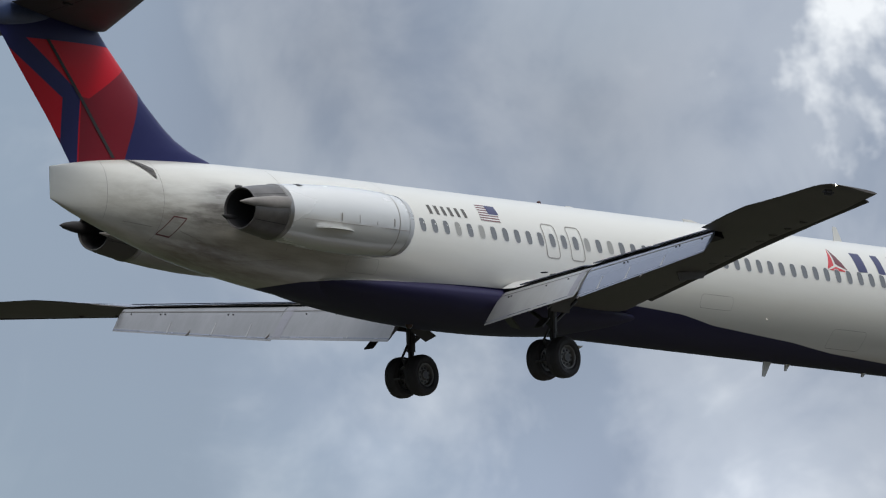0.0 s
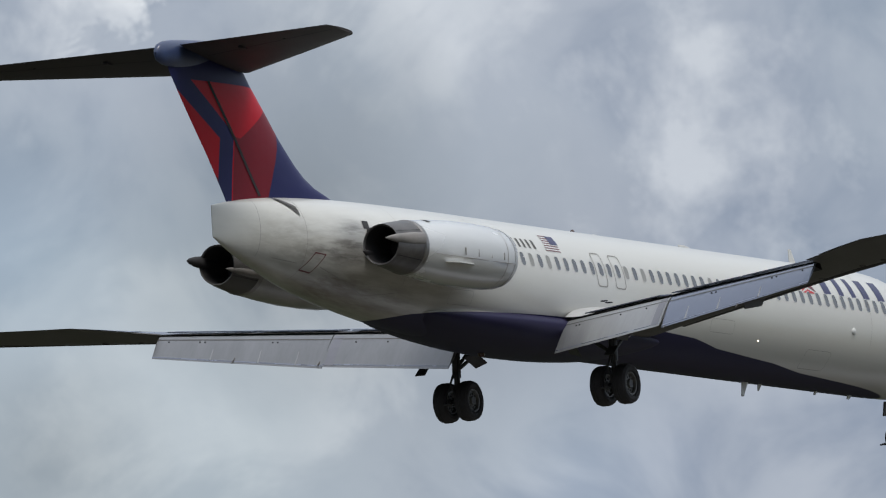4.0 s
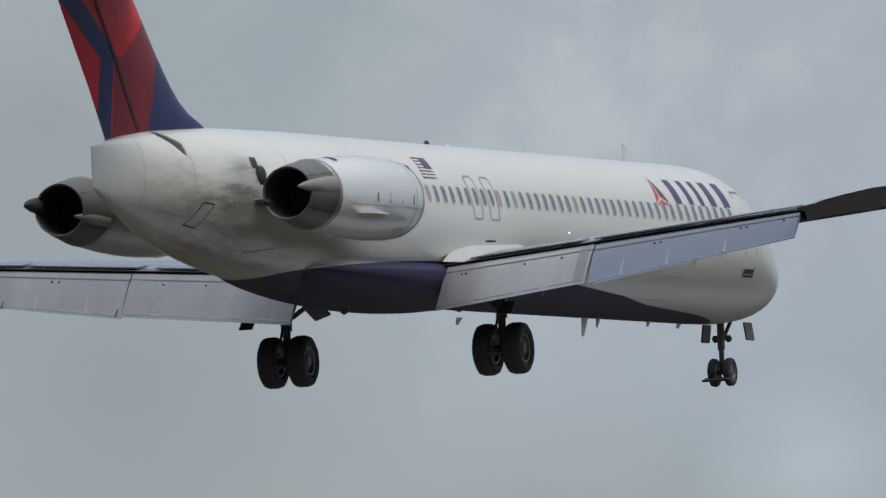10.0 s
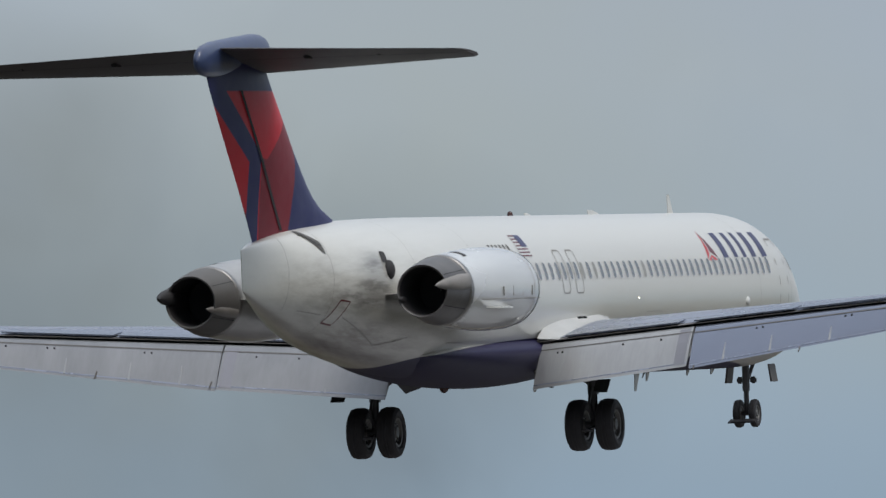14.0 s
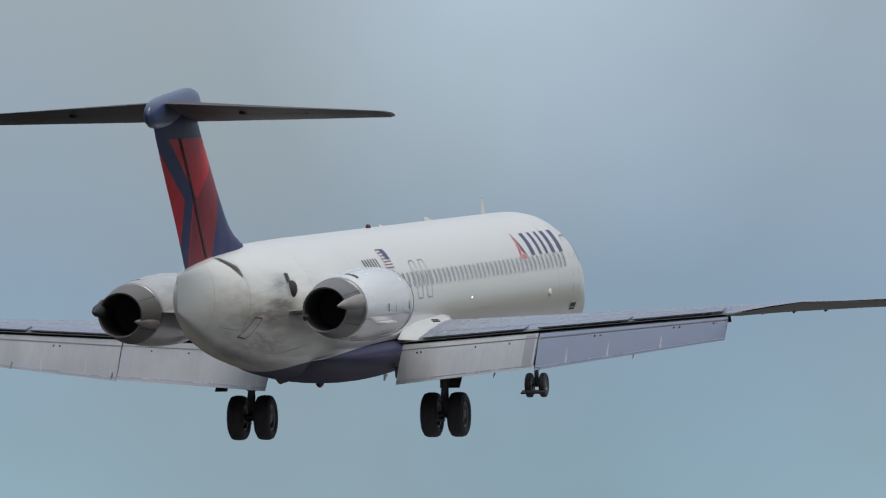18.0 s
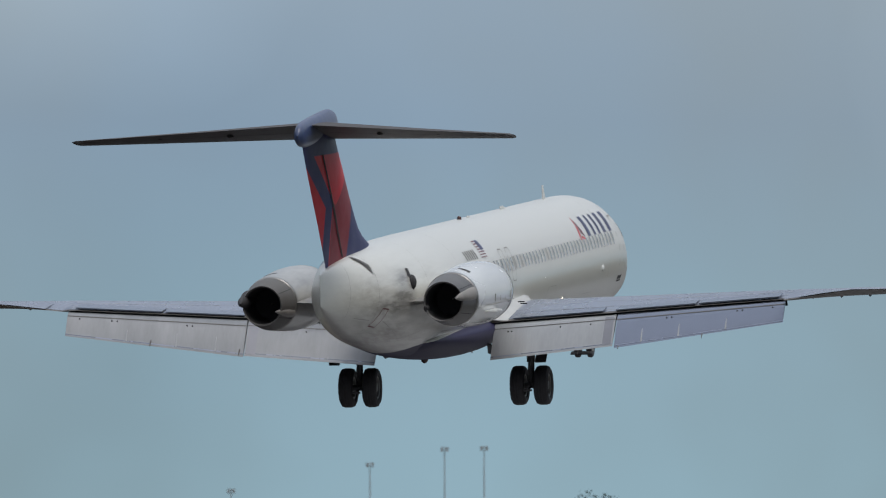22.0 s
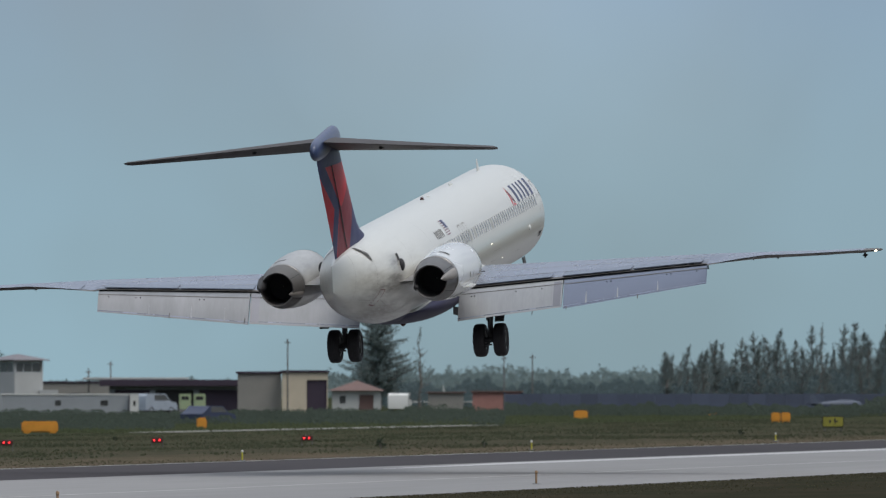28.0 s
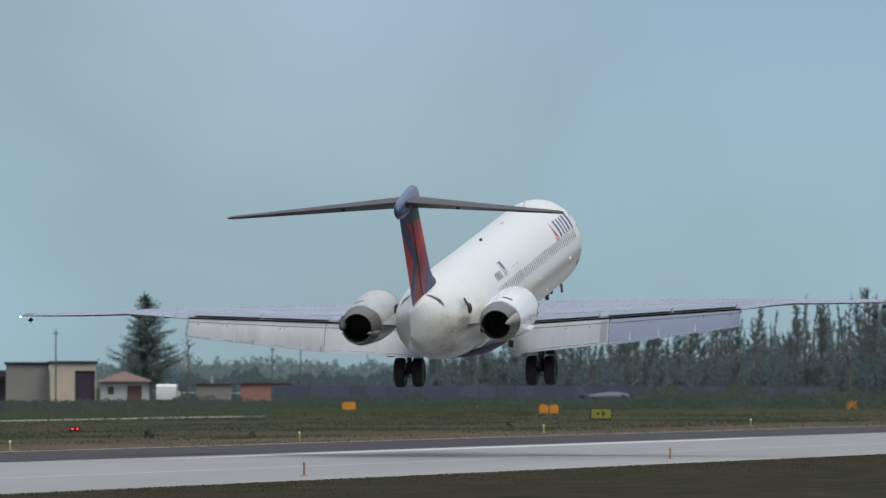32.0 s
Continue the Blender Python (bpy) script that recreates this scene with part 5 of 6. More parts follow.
M_TALL = leafy(surface("tall_grass_blades", (0.10, 0.115, 0.066), 0.9, var=0.3, scale=0.05, spec=0.0), (0.12, 0.14, 0.07))
M_MEADOW = leafy(surface("meadow_blades", (0.088, 0.096, 0.062), 0.9, var=0.4, scale=0.05, spec=0.0), (0.10, 0.11, 0.065))
M_FENCE = surface("blue_fence", (0.075, 0.092, 0.14), 0.75, var=0.35, scale=0.5, per_object=0.3)
M_DRY = leafy(surface("dull_grass_blades", (0.11, 0.10, 0.065), 0.9, var=0.3, scale=0.05, spec=0.0), (0.07, 0.066, 0.04))
M_REDLAMP = glow("red_lamp", (1.0, 0.03, 0.035), 2.2)
M_REDBOX = surface("dark_red_housing", (0.07, 0.016, 0.018), 0.6)
M_CAR = surface("car_paint_blue", (0.035, 0.045, 0.085), 0.5, spec=0.3)


def yaw(az):
    return pose(0, 0, 0, 0, 0, az)


def placed(az, d, turn=None):
    return Matrix.Translation(at(az, d)) @ yaw(az if turn is None else turn)


def building(name, label, az0, az1, d, h, mat, depth=8.0, roof=None, eave=0.3, openings=(), roof_h=0.25, hip=0.0):
    """A low block facing the field; openings as (from, to, sill, head, material), across the front from 0 to 1."""
    w = math.radians(az0 - az1) * d
    root = tagged(new(name), label, "building")
    root.matrix_basis = placed((az0 + az1) / 2, d)
    t = 0.25
    edges = sorted({0.0, 1.0, *[o[0] for o in openings], *[o[1] for o in openings]})
    for a, b in zip(edges, edges[1:]):
        op = [o for o in openings if o[0] <= a + 1e-6 and o[1] >= b - 1e-6]
        spans = [(0, h)]
        if op:
            spans = [(z0, z1) for z0, z1 in ((0, op[0][2]), (op[0][3], h)) if z1 - z0 > 0.03]
        for z0, z1 in spans:
            boxed("front_wall", ((b - a) * w, t, z1 - z0), mat, root, Matrix.Translation((((a + b) / 2 - 0.5) * w, t / 2, (z0 + z1) / 2)), 0)
    for sx in (-1, 1):
        boxed("side_wall", (t, depth - 2 * t, h), mat, root, Matrix.Translation((sx * (w / 2 - t / 2), depth / 2, h / 2)), 0)
    boxed("back_wall", (w, t, h), mat, root, Matrix.Translation((0, depth - t / 2, h / 2)), 0)
    for a, b, z0, z1, om in openings:
        boxed("door" if z0 < 0.2 else "window", ((b - a) * w - 0.02, 0.08, z1 - z0 - 0.02), om, root, Matrix.Translation((((a + b) / 2 - 0.5) * w, 0.16, (z0 + z1) / 2)), 0.01)
    if hip:
        v = [(-w / 2 - eave, -eave, h), (w / 2 + eave, -eave, h), (w / 2 + eave, depth + eave, h), (-w / 2 - eave, depth + eave, h), (-w / 2 + depth * 0.45, depth / 2, h + hip), (w / 2 - depth * 0.45, depth / 2, h + hip)]
        if w < depth:
            v[4], v[5] = (0, depth * 0.4, h + hip), (0.01, depth * 0.6, h + hip)
        bits("roof", mesh_of("roof", v, [(0, 1, 5, 4), (1, 2, 5), (2, 3, 4, 5), (3, 0, 4), (3, 2, 1, 0)], roof or M_ROOFD, False), root)
    else:
        boxed("roof", (w + 2 * eave, depth + 2 * eave, roof_h), roof or M_ROOFD, root, Matrix.Translation((0, depth / 2, h + roof_h / 2)), 0.03)
    return root


building("hangar_shed", "tan rendered shed with a dark roller door", 9.055, 8.90, 1400, 3.35, M_TAN, 9.0, M_ROOFD, 0.15, ((0.54, 0.98, 0.02, 2.75, M_ROOFD),), 0.2)
building("hangar_wing", "grey-tan side wing of the airfield shed", 9.205, 9.058, 1401, 3.25, M_TANSIDE, 9.0, M_ROOFD, 0.15, (), 0.2)
# dark panels fill the open bays in place of the shaded interior
canopy = building("open_hangar", "open-fronted dark hangar with a pale flat roof", 9.64, 9.18, 1432, 2.2, M_GREYW, 10.0, M_ROOFD, 0.8, ((0.04, 0.30, 0.02, 1.9, M_ROOFD), (0.34, 0.62, 0.02, 1.9, M_DARK), (0.66, 0.97, 0.02, 1.9, M_ROOFD)), 0.55)
boxed("roof_sheet", (9.0, 8.0, 0.18), M_PLASTER, canopy, Matrix.Translation((-3.5, 6.0, 2.85)), 0.03, "pale roof sheeting")
building("low_terminal", "low grey-brown hall with a flat roof", 9.93, 9.64, 1452, 2.45, M_TANSIDE, 8.0, M_ROOFD, 0.1, ((0.1, 0.3, 0.8, 1.6, M_PANE), (0.5, 0.8, 0.8, 1.6, M_PANE)), 0.15)
# square control tower standing corner-on: wall, glazed band, hipped roof with wide eaves
tower = tagged(new("control_tower"), "small pale control tower with a glazed band and hipped roof", "building")
tower.matrix_basis = placed(9.950, 1420, 9.9 + 38)
boxed("lower_wall", (3.04, 3.04, 3.4), M_TOWER, tower, Matrix.Translation((0, 0, 1.7)), 0.02)
boxed("upper_wall", (3.04, 3.04, 0.18), M_TOWER, tower, Matrix.Translation((0, 0, 4.27)), 0.02)
for sx, sy in ((1, 1), (1, -1), (-1, 1), (-1, -1)):
    boxed("corner_post", (0.22, 0.22, 0.78), M_TOWER, tower, Matrix.Translation((sx * 1.41, sy * 1.41, 3.79)), 0.01)
for k in range(4):
    boxed("window", (2.58, 0.05, 0.76), M_PANE, tower, yaw(90 * k) @ Matrix.Translation((0, -1.4, 3.79)), 0.005)
    for x in (-0.5, 0.4):
        boxed("mullion", (0.06, 0.06, 0.76), M_TOWER, tower, yaw(90 * k) @ Matrix.Translation((x, -1.43, 3.79)), 0.005)
v = [(-1.95, -1.95, 4.36), (1.95, -1.95, 4.36), (1.95, 1.95, 4.36), (-1.95, 1.95, 4.36), (-1.95, -1.95, 4.43), (1.95, -1.95, 4.43), (1.95, 1.95, 4.43), (-1.95, 1.95, 4.43), (0, 0, 4.93)]
bits("roof", mesh_of("tower_roof", v, [(3, 2, 1, 0), (0, 1, 5, 4), (1, 2, 6, 5), (2, 3, 7, 6), (3, 0, 4, 7), (4, 5, 8), (5, 6, 8), (6, 7, 8), (7, 4, 8)], M_ROOFG, False), tower, "grey hipped roof with wide eaves")
boxed("annexe", (1.6, 2.6, 1.9), M_TOWER, tower, yaw(-38) @ Matrix.Translation((2.6, 0.2, 0.95)), 0.02, "low block beside the tower")
board = tagged(boxed("notice_board", (1.3, 0.1, 1.6), M_LILAC, None, placed(10.297, 1455) @ Matrix.Translation((0, 0, 2.9)), 0.02), "pale lilac notice board on two posts by the trees", "sign")
for z in (0.5, 0.2, -0.1, -0.45):
    boxed("grey_bar", (1.0, 0.02, 0.09), M_GREYW, board, Matrix.Translation((0, -0.06, z)), 0.004)
for x in (-0.5, 0.5):
    rodded("post", (x, 0.04, -2.9), (x, 0.04, -0.75), 0.05, M_POLE, board, seg=6)
building("trailer_office", "long white site trailer with small windows", 10.005, 9.575, 1350, 1.55, M_TRAILER, 2.4, M_WHITE, 0.05, ((0.42, 0.47, 0.7, 1.15, M_PANE), (0.78, 0.84, 0.7, 1.15, M_PANE)), 0.12)
building("trailer_end", "white end box of the site trailer with a round window", 9.57, 9.54, 1349, 1.6, M_WHITE, 2.4, M_WHITE, 0.04, ((0.35, 0.65, 0.7, 1.1, M_PANE),), 0.08)
building("bungalow", "small pale bungalow with a rust-red hipped roof", 8.885, 8.72, 1500, 1.75, M_PLASTER, 6.0, M_ROOFR, 0.4, ((0.15, 0.28, 0.6, 1.3, M_PANE), (0.55, 0.85, 0.02, 1.4, M_ROOFR)), 0.1, 0.9)
building("red_shed", "low faded red shed beyond the scrub", 8.41, 8.245, 1500, 1.6, surface("faded_red", (0.34, 0.17, 0.145), 0.85, var=0.2), 5.0, M_ROOFR, 0.2, (), 0.12)
building("red_annexe", "low red-roofed annexe with white gable", 8.56, 8.44, 1520, 1.5, M_TANSIDE, 5.0, M_ROOFR, 0.2, (), 0.12)
for az in (9.383, 9.334):
    p = tagged(boxed("fuel_pump", (1.0, 0.5, 1.3), M_LIME, None, placed(az, 1428) @ Matrix.Translation((0, 0, 0.65 + 0.25)), 0.05), "lime-green fuel dispenser under the hangar canopy", "fuel pump", "fuel dispensers")
    boxed("dial_panel", (0.6, 0.04, 0.3), M_DARK, p, Matrix.Translation((0, -0.26, 0.3)), 0.01)
    boxed("plinth", (1.1, 0.8, 0.25), M_CONC, p, Matrix.Translation((0, 0, -0.75)), 0.02)


def vehicle(label, cat, az, d, ln, h, mat, van=False, turn=0):
    prof = [(-0.5, 0.18), (-0.5, 0.55), (-0.47, 0.9 if van else 0.62), (-0.42, 1.0 if van else 0.66), (-0.25, 1.0), (0.12, 1.0), (0.30, 0.62), (0.47, 0.55), (0.5, 0.4), (0.5, 0.18)]
    w = 1.7
    rings = [[(x * ln, y, z * h) for x, z in prof] for y in (-w / 2, -w / 2 + 0.08, w / 2 - 0.08, w / 2)]
    car = tagged(bits("van" if van else "car", mesh_of("vehicle_body", *loft(rings), mat, True, 30)), label, cat)
    car.matrix_basis = placed(az, d, az + turn)
    tyre, rim = wheel_meshes(0.3, 0.2)
    for x in (-0.31, 0.31):
        for y in (-w / 2 + 0.08, w / 2 - 0.08):
            wl = bits("wheel", rim, car, "", Matrix.Translation((x * ln, y, 0.3)) @ yaw(90))
            bits("tyre", tyre, wl)
    for y in (-w / 2 - 0.005, w / 2 + 0.005):
        v = [(-0.22 * ln, y, 0.66 * h), (0.26 * ln, y, 0.66 * h), (0.10 * ln, y, 0.95 * h), (-0.22 * ln, y, 0.95 * h)]
        bits("side_glass", mesh_of("side_glass", v, [(0, 1, 2, 3)], M_PANE, False), car)
    return car


vehicle("pale blue delivery van parked by the hangar", "van", 9.49, 1375, 4.0, 1.65, M_TRUCK, True, 50)
vehicle("dark blue saloon car parked before the scrub", "car", 9.305, 1110, 3.9, 1.2, M_CAR, False, 55)
vehicle("white van parked near the bungalow", "van", 8.655, 1440, 4.2, 1.6, M_WHITE, True, 85)


def light_aircraft(az, d, turn, mat, label, low=False, size=1.0):
    root = tagged(new("light_aircraft"), label, "airplane")
    root.matrix_basis = Matrix.Translation(at(az, d, 0.0)) @ yaw(turn) @ Matrix.Scale(size, 4)
    bits("body", mesh_of("body", *lathe([(-3.4, 0.05), (-3.0, 0.18), (-1.2, 0.42), (0.4, 0.6), (1.6, 0.55), (2.6, 0.38), (2.9, 0.1)], 16, at=(0, 0, 1.0)), mat), root)
    boxed("wing", (9.6, 1.3, 0.14), mat, root, Matrix.Translation((0, 0.7, 0.62 if low else 1.68)), 0.05)
    boxed("tailplane", (2.9, 0.8, 0.07), mat, root, Matrix.Translation((0, -3.0, 1.15)), 0.03)
    bits("fin", mesh_of("fin", [(0.04, -3.5, 1.1), (0.04, -2.3, 1.1), (0.02, -3.1, 2.2), (0.02, -3.6, 2.2), (-0.04, -3.5, 1.1), (-0.04, -2.3, 1.1), (-0.02, -3.1, 2.2), (-0.02, -3.6, 2.2)], [(0, 1, 2, 3), (7, 6, 5, 4), (0, 4, 5, 1), (1, 5, 6, 2), (2, 6, 7, 3), (3, 7, 4, 0)], mat, False), root)
    for x, y in ((-0.9, 0.4), (0.9, 0.4), (0, 2.2)):
        rodded("leg", (x * 0.4, y, 0.7), (x, y, 0.22), 0.04, M_POLE, root)
        bits("wheel", mesh_of("small_wheel", *lathe([(-0.07, 0.12), (-0.07, 0.2), (0.07, 0.2), (0.07, 0.12)], 14, "x", cap=True), M_TYRE), root, "", Matrix.Translation((x, y, 0.2)))
    return root


light_aircraft(7.17, 1385, -60, M_PALE, "pale grey parked light aircraft before the fence", True, 0.72)
for az, d, turn, low in ((11.05, 1500, 18, True), (10.61, 1415, 14, True)):
    light_aircraft(az, d, turn, M_WHITE, "white light aircraft parked beside the trees, tail to the runway", low)
light_aircraft(8.50, 1570, 5, M_WHITE, "white parked light aircraft beyond the scrub", True)

# an airliner parked on the far apron: only its fin rises into view
parked = tagged(new("parked_airliner"), "distant parked airliner with a white, blue and red fin", "airplane")
parked.matrix_basis = placed(13.10, 1900, 60)
bits("body", mesh_of("body", *lathe([(-15, 0.2), (-12, 1.0), (-6, 1.9), (8, 1.9), (12, 1.5), (14, 0.3)], 20, at=(0, 0, 3.6)), M_WHITE), parked)
v = [(0.18, -14.6, 5.0), (0.25, -9.5, 5.2), (0.12, -14.1, 13.6), (0.12, -15.4, 13.6), (-0.18, -14.6, 5.0), (-0.25, -9.5, 5.2), (-0.12, -14.1, 13.6), (-0.12, -15.4, 13.6)]
quad = [(0, 1, 2, 3), (7, 6, 5, 4), (0, 4, 5, 1), (1, 5, 6, 2), (2, 6, 7, 3), (3, 7, 4, 0)]
pf = bits("fin", mesh_of("fin", v, quad, M_FAIR, False), parked)
bits("fin_tip", mesh_of("fin_tip", [(x * 1.2, y, 12.9 + (z - 5.0) * 0.085) for x, y, z in [(0.14, -15.3, 5.0), (0.15, -14.3, 5.0), (0.14, -14.4, 13.5), (0.14, -15.45, 13.5), (-0.14, -15.3, 5.0), (-0.15, -14.3, 5.0), (-0.14, -14.4, 13.5), (-0.14, -15.45, 13.5)]], quad, M_REDP, False), pf)
boxed("fin_band", (0.44, 0.8, 4.4), M_NAVY, pf, Matrix.Translation((0, -13.3, 10.2)) @ pose(0, 0, 0, 17, 0, 0), 0.02, "blue band")
for x in (-8.0, 8.0):
    boxed("wing", (12.5, 3.2, 0.4), M_FAIR, parked, Matrix.Translation((x, 0, 2.9)), 0.1)
for x, y in ((-3, -1), (3, -1), (0, 11)):
    rodded("gear_leg", (x, y, 0), (x, y, 2.6), 0.3, M_STRUT, parked)

# markers, lamps and signs in the grass
for k, (az, d) in enumerate(((10.485, 722), (9.986, 738), (9.477, 764), (8.970, 789))):
    root = tagged(new("approach_lamp"), "dark box lamp on short legs showing two red lights", "runway light", "approach slope lamps")
    root.matrix_basis = placed(az, d)
    boxed("housing", (0.52, 1.0, 0.24), M_REDBOX, root, Matrix.Translation((0, 0.5, 0.36)), 0.03)
    for x in (-0.14, 0.10):
        bm = bmesh.new()
        bmesh.ops.create_uvsphere(bm, u_segments=10, v_segments=6, radius=0.045)
        part("red_lens", bm, M_REDLAMP, root, "", Matrix.Translation((x, -0.01, 0.37)))
    for x in (-0.25, 0.25):
        for y in (0.1, 0.9):
            rodded("leg", (x, y, 0), (x, y, 0.26), 0.025, M_POLE, root, seg=6)
for az, d, w in ((9.875, 946, 2.05), (8.043, 1204, 0.98), (7.60, 1290, 0.8), (7.383, 1147, 0.62), (7.349, 1147, 0.62), (6.339, 1310, 0.9), (9.327, 1020, 0.6)):
    b = tagged(boxed("barrier", (w, 0.45, 0.62), M_ORANGE, None, placed(az, d) @ Matrix.Translation((0, 0, 0.37)), 0.08), "orange plastic barrier block standing in the grass", "barrier", "orange barriers")
    for x in (-0.35, 0.35):
        boxed("foot", (0.18 * w, 0.6, 0.12), M_ORANGE, b, Matrix.Translation((x * w, 0, -0.31)), 0.02)
marker = tagged(boxed("marker_board", (1.1, 0.2, 0.56), M_YELLOW, None, placed(10.275, 944) @ Matrix.Translation((0, 0, 0.42)), 0.03), "yellow marker board with a dark gap, low in the grass", "sign")
boxed("dark_gap", (0.07, 0.02, 0.5), M_DARK, marker, Matrix.Translation((0.12, -0.11, 0)), 0.004)
boxed("pale_end", (0.1, 0.02, 0.5), M_PLASTER, marker, Matrix.Translation((0.34, -0.11, 0)), 0.004)
for x in (-0.4, 0.4):
    rodded("leg", (x, 0, -0.42), (x, 0, -0.26), 0.04, M_POLE, marker, seg=6)
sign = tagged(boxed("taxiway_sign", (1.25, 0.2, 0.64), M_DARK, None, placed(7.189, 980) @ Matrix.Translation((0, 0, 0.56)), 0.03), "yellow taxiway sign with black bars on short legs", "sign")
boxed("face", (1.15, 0.03, 0.55), M_SIGN, sign, Matrix.Translation((0, -0.10, 0)), 0.01, "dull yellow sign face")
for x, w, h in ((-0.18, 0.12, 0.16), (0.10, 0.07, 0.34), (0.20, 0.14, 0.08)):
    boxed("black_bar", (w, 0.02, h), M_DARK, sign, Matrix.Translation((x, -0.12, 0.02)), 0.004)
for x in (-0.55, 0.55):
    rodded("leg", (x * 0.85, 0, -0.56), (x * 0.85, 0, -0.31), 0.04, M_POLE, sign, seg=6)
for az, d, col in ((9.190, 655, M_YELLOW), (8.210, 745, M_YELLOW), (7.383, 837, M_YELLOW), (6.682, 934, M_YELLOW), (8.194, 519, M_STAKE), (10.381, 572, M_YELLOW), (6.955, 614, M_STAKE), (9.815, 430, M_STAKE)):
    root = tagged(new("edge_light"), "slim runway edge light on a short stake", "runway light", "runway edge lights")
    root.matrix_basis = placed(az, d)
    rodded("stake", (0, 0, 0), (0, 0, 0.36), 0.034, col, root, seg=8)
    bits("lens", mesh_of("lens", *lathe([(0.34, 0.03), (0.37, 0.05), (0.42, 0.045), (0.45, 0.02)], 12, "z", cap=True), M_FAIR if col is M_YELLOW else M_STAKE), root)
    bits("base", mesh_of("base", *lathe([(0.0, 0.16), (0.04, 0.14), (0.05, 0.04)], 12, "z", cap=True), M_STRUT), root)

# masts and poles
for az, d, h in ((10.607, 1900, 11.6), (10.473, 1900, 11.7), (10.86, 1900, 9.9), (11.33, 1900, 7.0)):
    root = tagged(rodded("floodlight_mast", (0, 0, 0), (0, 0, h), 0.11, M_MAST, None, 0.06), "tall slim grey floodlight mast on the far apron", "light mast", "apron masts")
    root.matrix_basis = placed(az, d)
    boxed("crossarm", (0.9, 0.1, 0.1), M_MAST, root, Matrix.Translation((0, 0, h)), 0.02)
    for x in (-0.3, 0.3):
        boxed("floodlight", (0.3, 0.25, 0.42), M_MAST, root, Matrix.Translation((x, -0.1, h - 0.25)), 0.03)
for az, d, h in ((9.036, 1380, 6.1), (8.303, 1500, 4.9), (8.207, 1500, 5.0), (9.635, 1440, 4.35), (9.71, 1440, 3.7), (11.28, 1800, 4.6)):
    root = tagged(rodded("utility_pole", (0, 0, 0), (0, 0, h), 0.075, M_POLE, None, 0.055), "weathered wooden utility pole", "pole", "utility poles")
    root.matrix_basis = placed(az, d)
    boxed("crossarm", (0.5, 0.08, 0.08), M_POLE, root, Matrix.Translation((0, 0, h - 0.3)), 0.01)
fence = tagged(new("perimeter_fence"), "long blue-grey sheeted perimeter fence before the trees", "fence")
prev = None
for k in range(31):
    az = 8.30 - 1.9 * k / 30
    p = at(az, 1400)
    rodded("post", p, p + Vector((0, 0, 1.7)), 0.05, M_FENCE, fence, seg=6)
    if prev is not None:
        mid = (p + prev) / 2
        boxed("fence_sheet", ((p - prev).length - 0.1, 0.04, 1.5), M_FENCE, fence, Matrix.Translation(mid + Vector((0, 0, 0.85))) @ yaw(az), 0)
    prev = p


# ---------------------------------------------------------------- plants
def blades(rng, places, size, thin=0.35, upright=0.8):
    """Many small leaf blades at random turns round the places given."""
    v, f = [], []
    for p in places:
        u = Vector((rng.gauss(0, 1), rng.gauss(0, 1), rng.gauss(0, upright))).normalized()
        w = u.cross(Vector((rng.gauss(0, 1), rng.gauss(0, 1), rng.gauss(0, 1)))).normalized()
        s = size * rng.uniform(0.6, 1.4)
        k = len(v)
        v += [p - u * s, p + w * s * thin, p + u * s, p - w * s * thin]
        f += [(k, k + 1, k + 2, k + 3)]
    return v, f


def casuarina_meshes(seed, h, w, dense=1.0, leaf_size=0.016, taper=0.68, lift=(0.5, 1.3)):
    rng = random.Random(seed)
    bm = bmesh.new()
    pts = [Vector((0, 0, 0))]
    for k in range(1, 7):
        pts.append(Vector((rng.gauss(0, 0.02) * h, rng.gauss(0, 0.02) * h, h * k / 6)))
    for k in range(6):
        rod(bm, pts[k], pts[k + 1], 0.022 * h * (1 - k / 6.5), 0.022 * h * (1 - (k + 1) / 6.5), 7)
    leaf = []
    for k in range(int(84 * dense)):
        u = rng.uniform(0.08, 0.97) ** 0.9
        base = pts[int(u * 6)].lerp(pts[int(u * 6) + 1], u * 6 - int(u * 6))
        ln = w * 0.5 * (1.04 - u) ** taper * rng.uniform(0.45, 1.2) * (0.6 if u < 0.18 else 1)
        a = rng.uniform(0, 2 * math.pi)
        rise = min(ln * rng.uniform(*lift), (h * 1.01 - base.z) * 0.9)
        tip = base + Vector((math.cos(a) * ln, math.sin(a) * ln, rise))
        rod(bm, base, tip, 0.006 * h * (1 - u * 0.6), 0.002 * h, 4)
        n = max(5, int(30 * dense ** 0.5 * (1.15 - u)))
        for j in range(n):
            g = rng.uniform(0.15, 1.1)
            q = base.lerp(tip, g)
            sp = 0.020 * h * (1.15 - u) * rng.uniform(0.3, 1) * (1.25 - 0.5 * g)
            leaf.append(q + Vector((rng.gauss(0, sp), rng.gauss(0, sp), rng.gauss(0, sp * 0.9))))
    for j in range(40):
        leaf.append(pts[6] + Vector((rng.gauss(0, 0.004), rng.gauss(0, 0.004), rng.uniform(-0.14, 0.02))) * h)
    me = bpy.data.meshes.new("trunk")
    bm.to_mesh(me)
    bm.free()
    me.materials.append(M_BARK)
    return me, mesh_of("crown", *blades(rng, leaf, leaf_size * h, 0.24, 2.2), M_PINE, False)


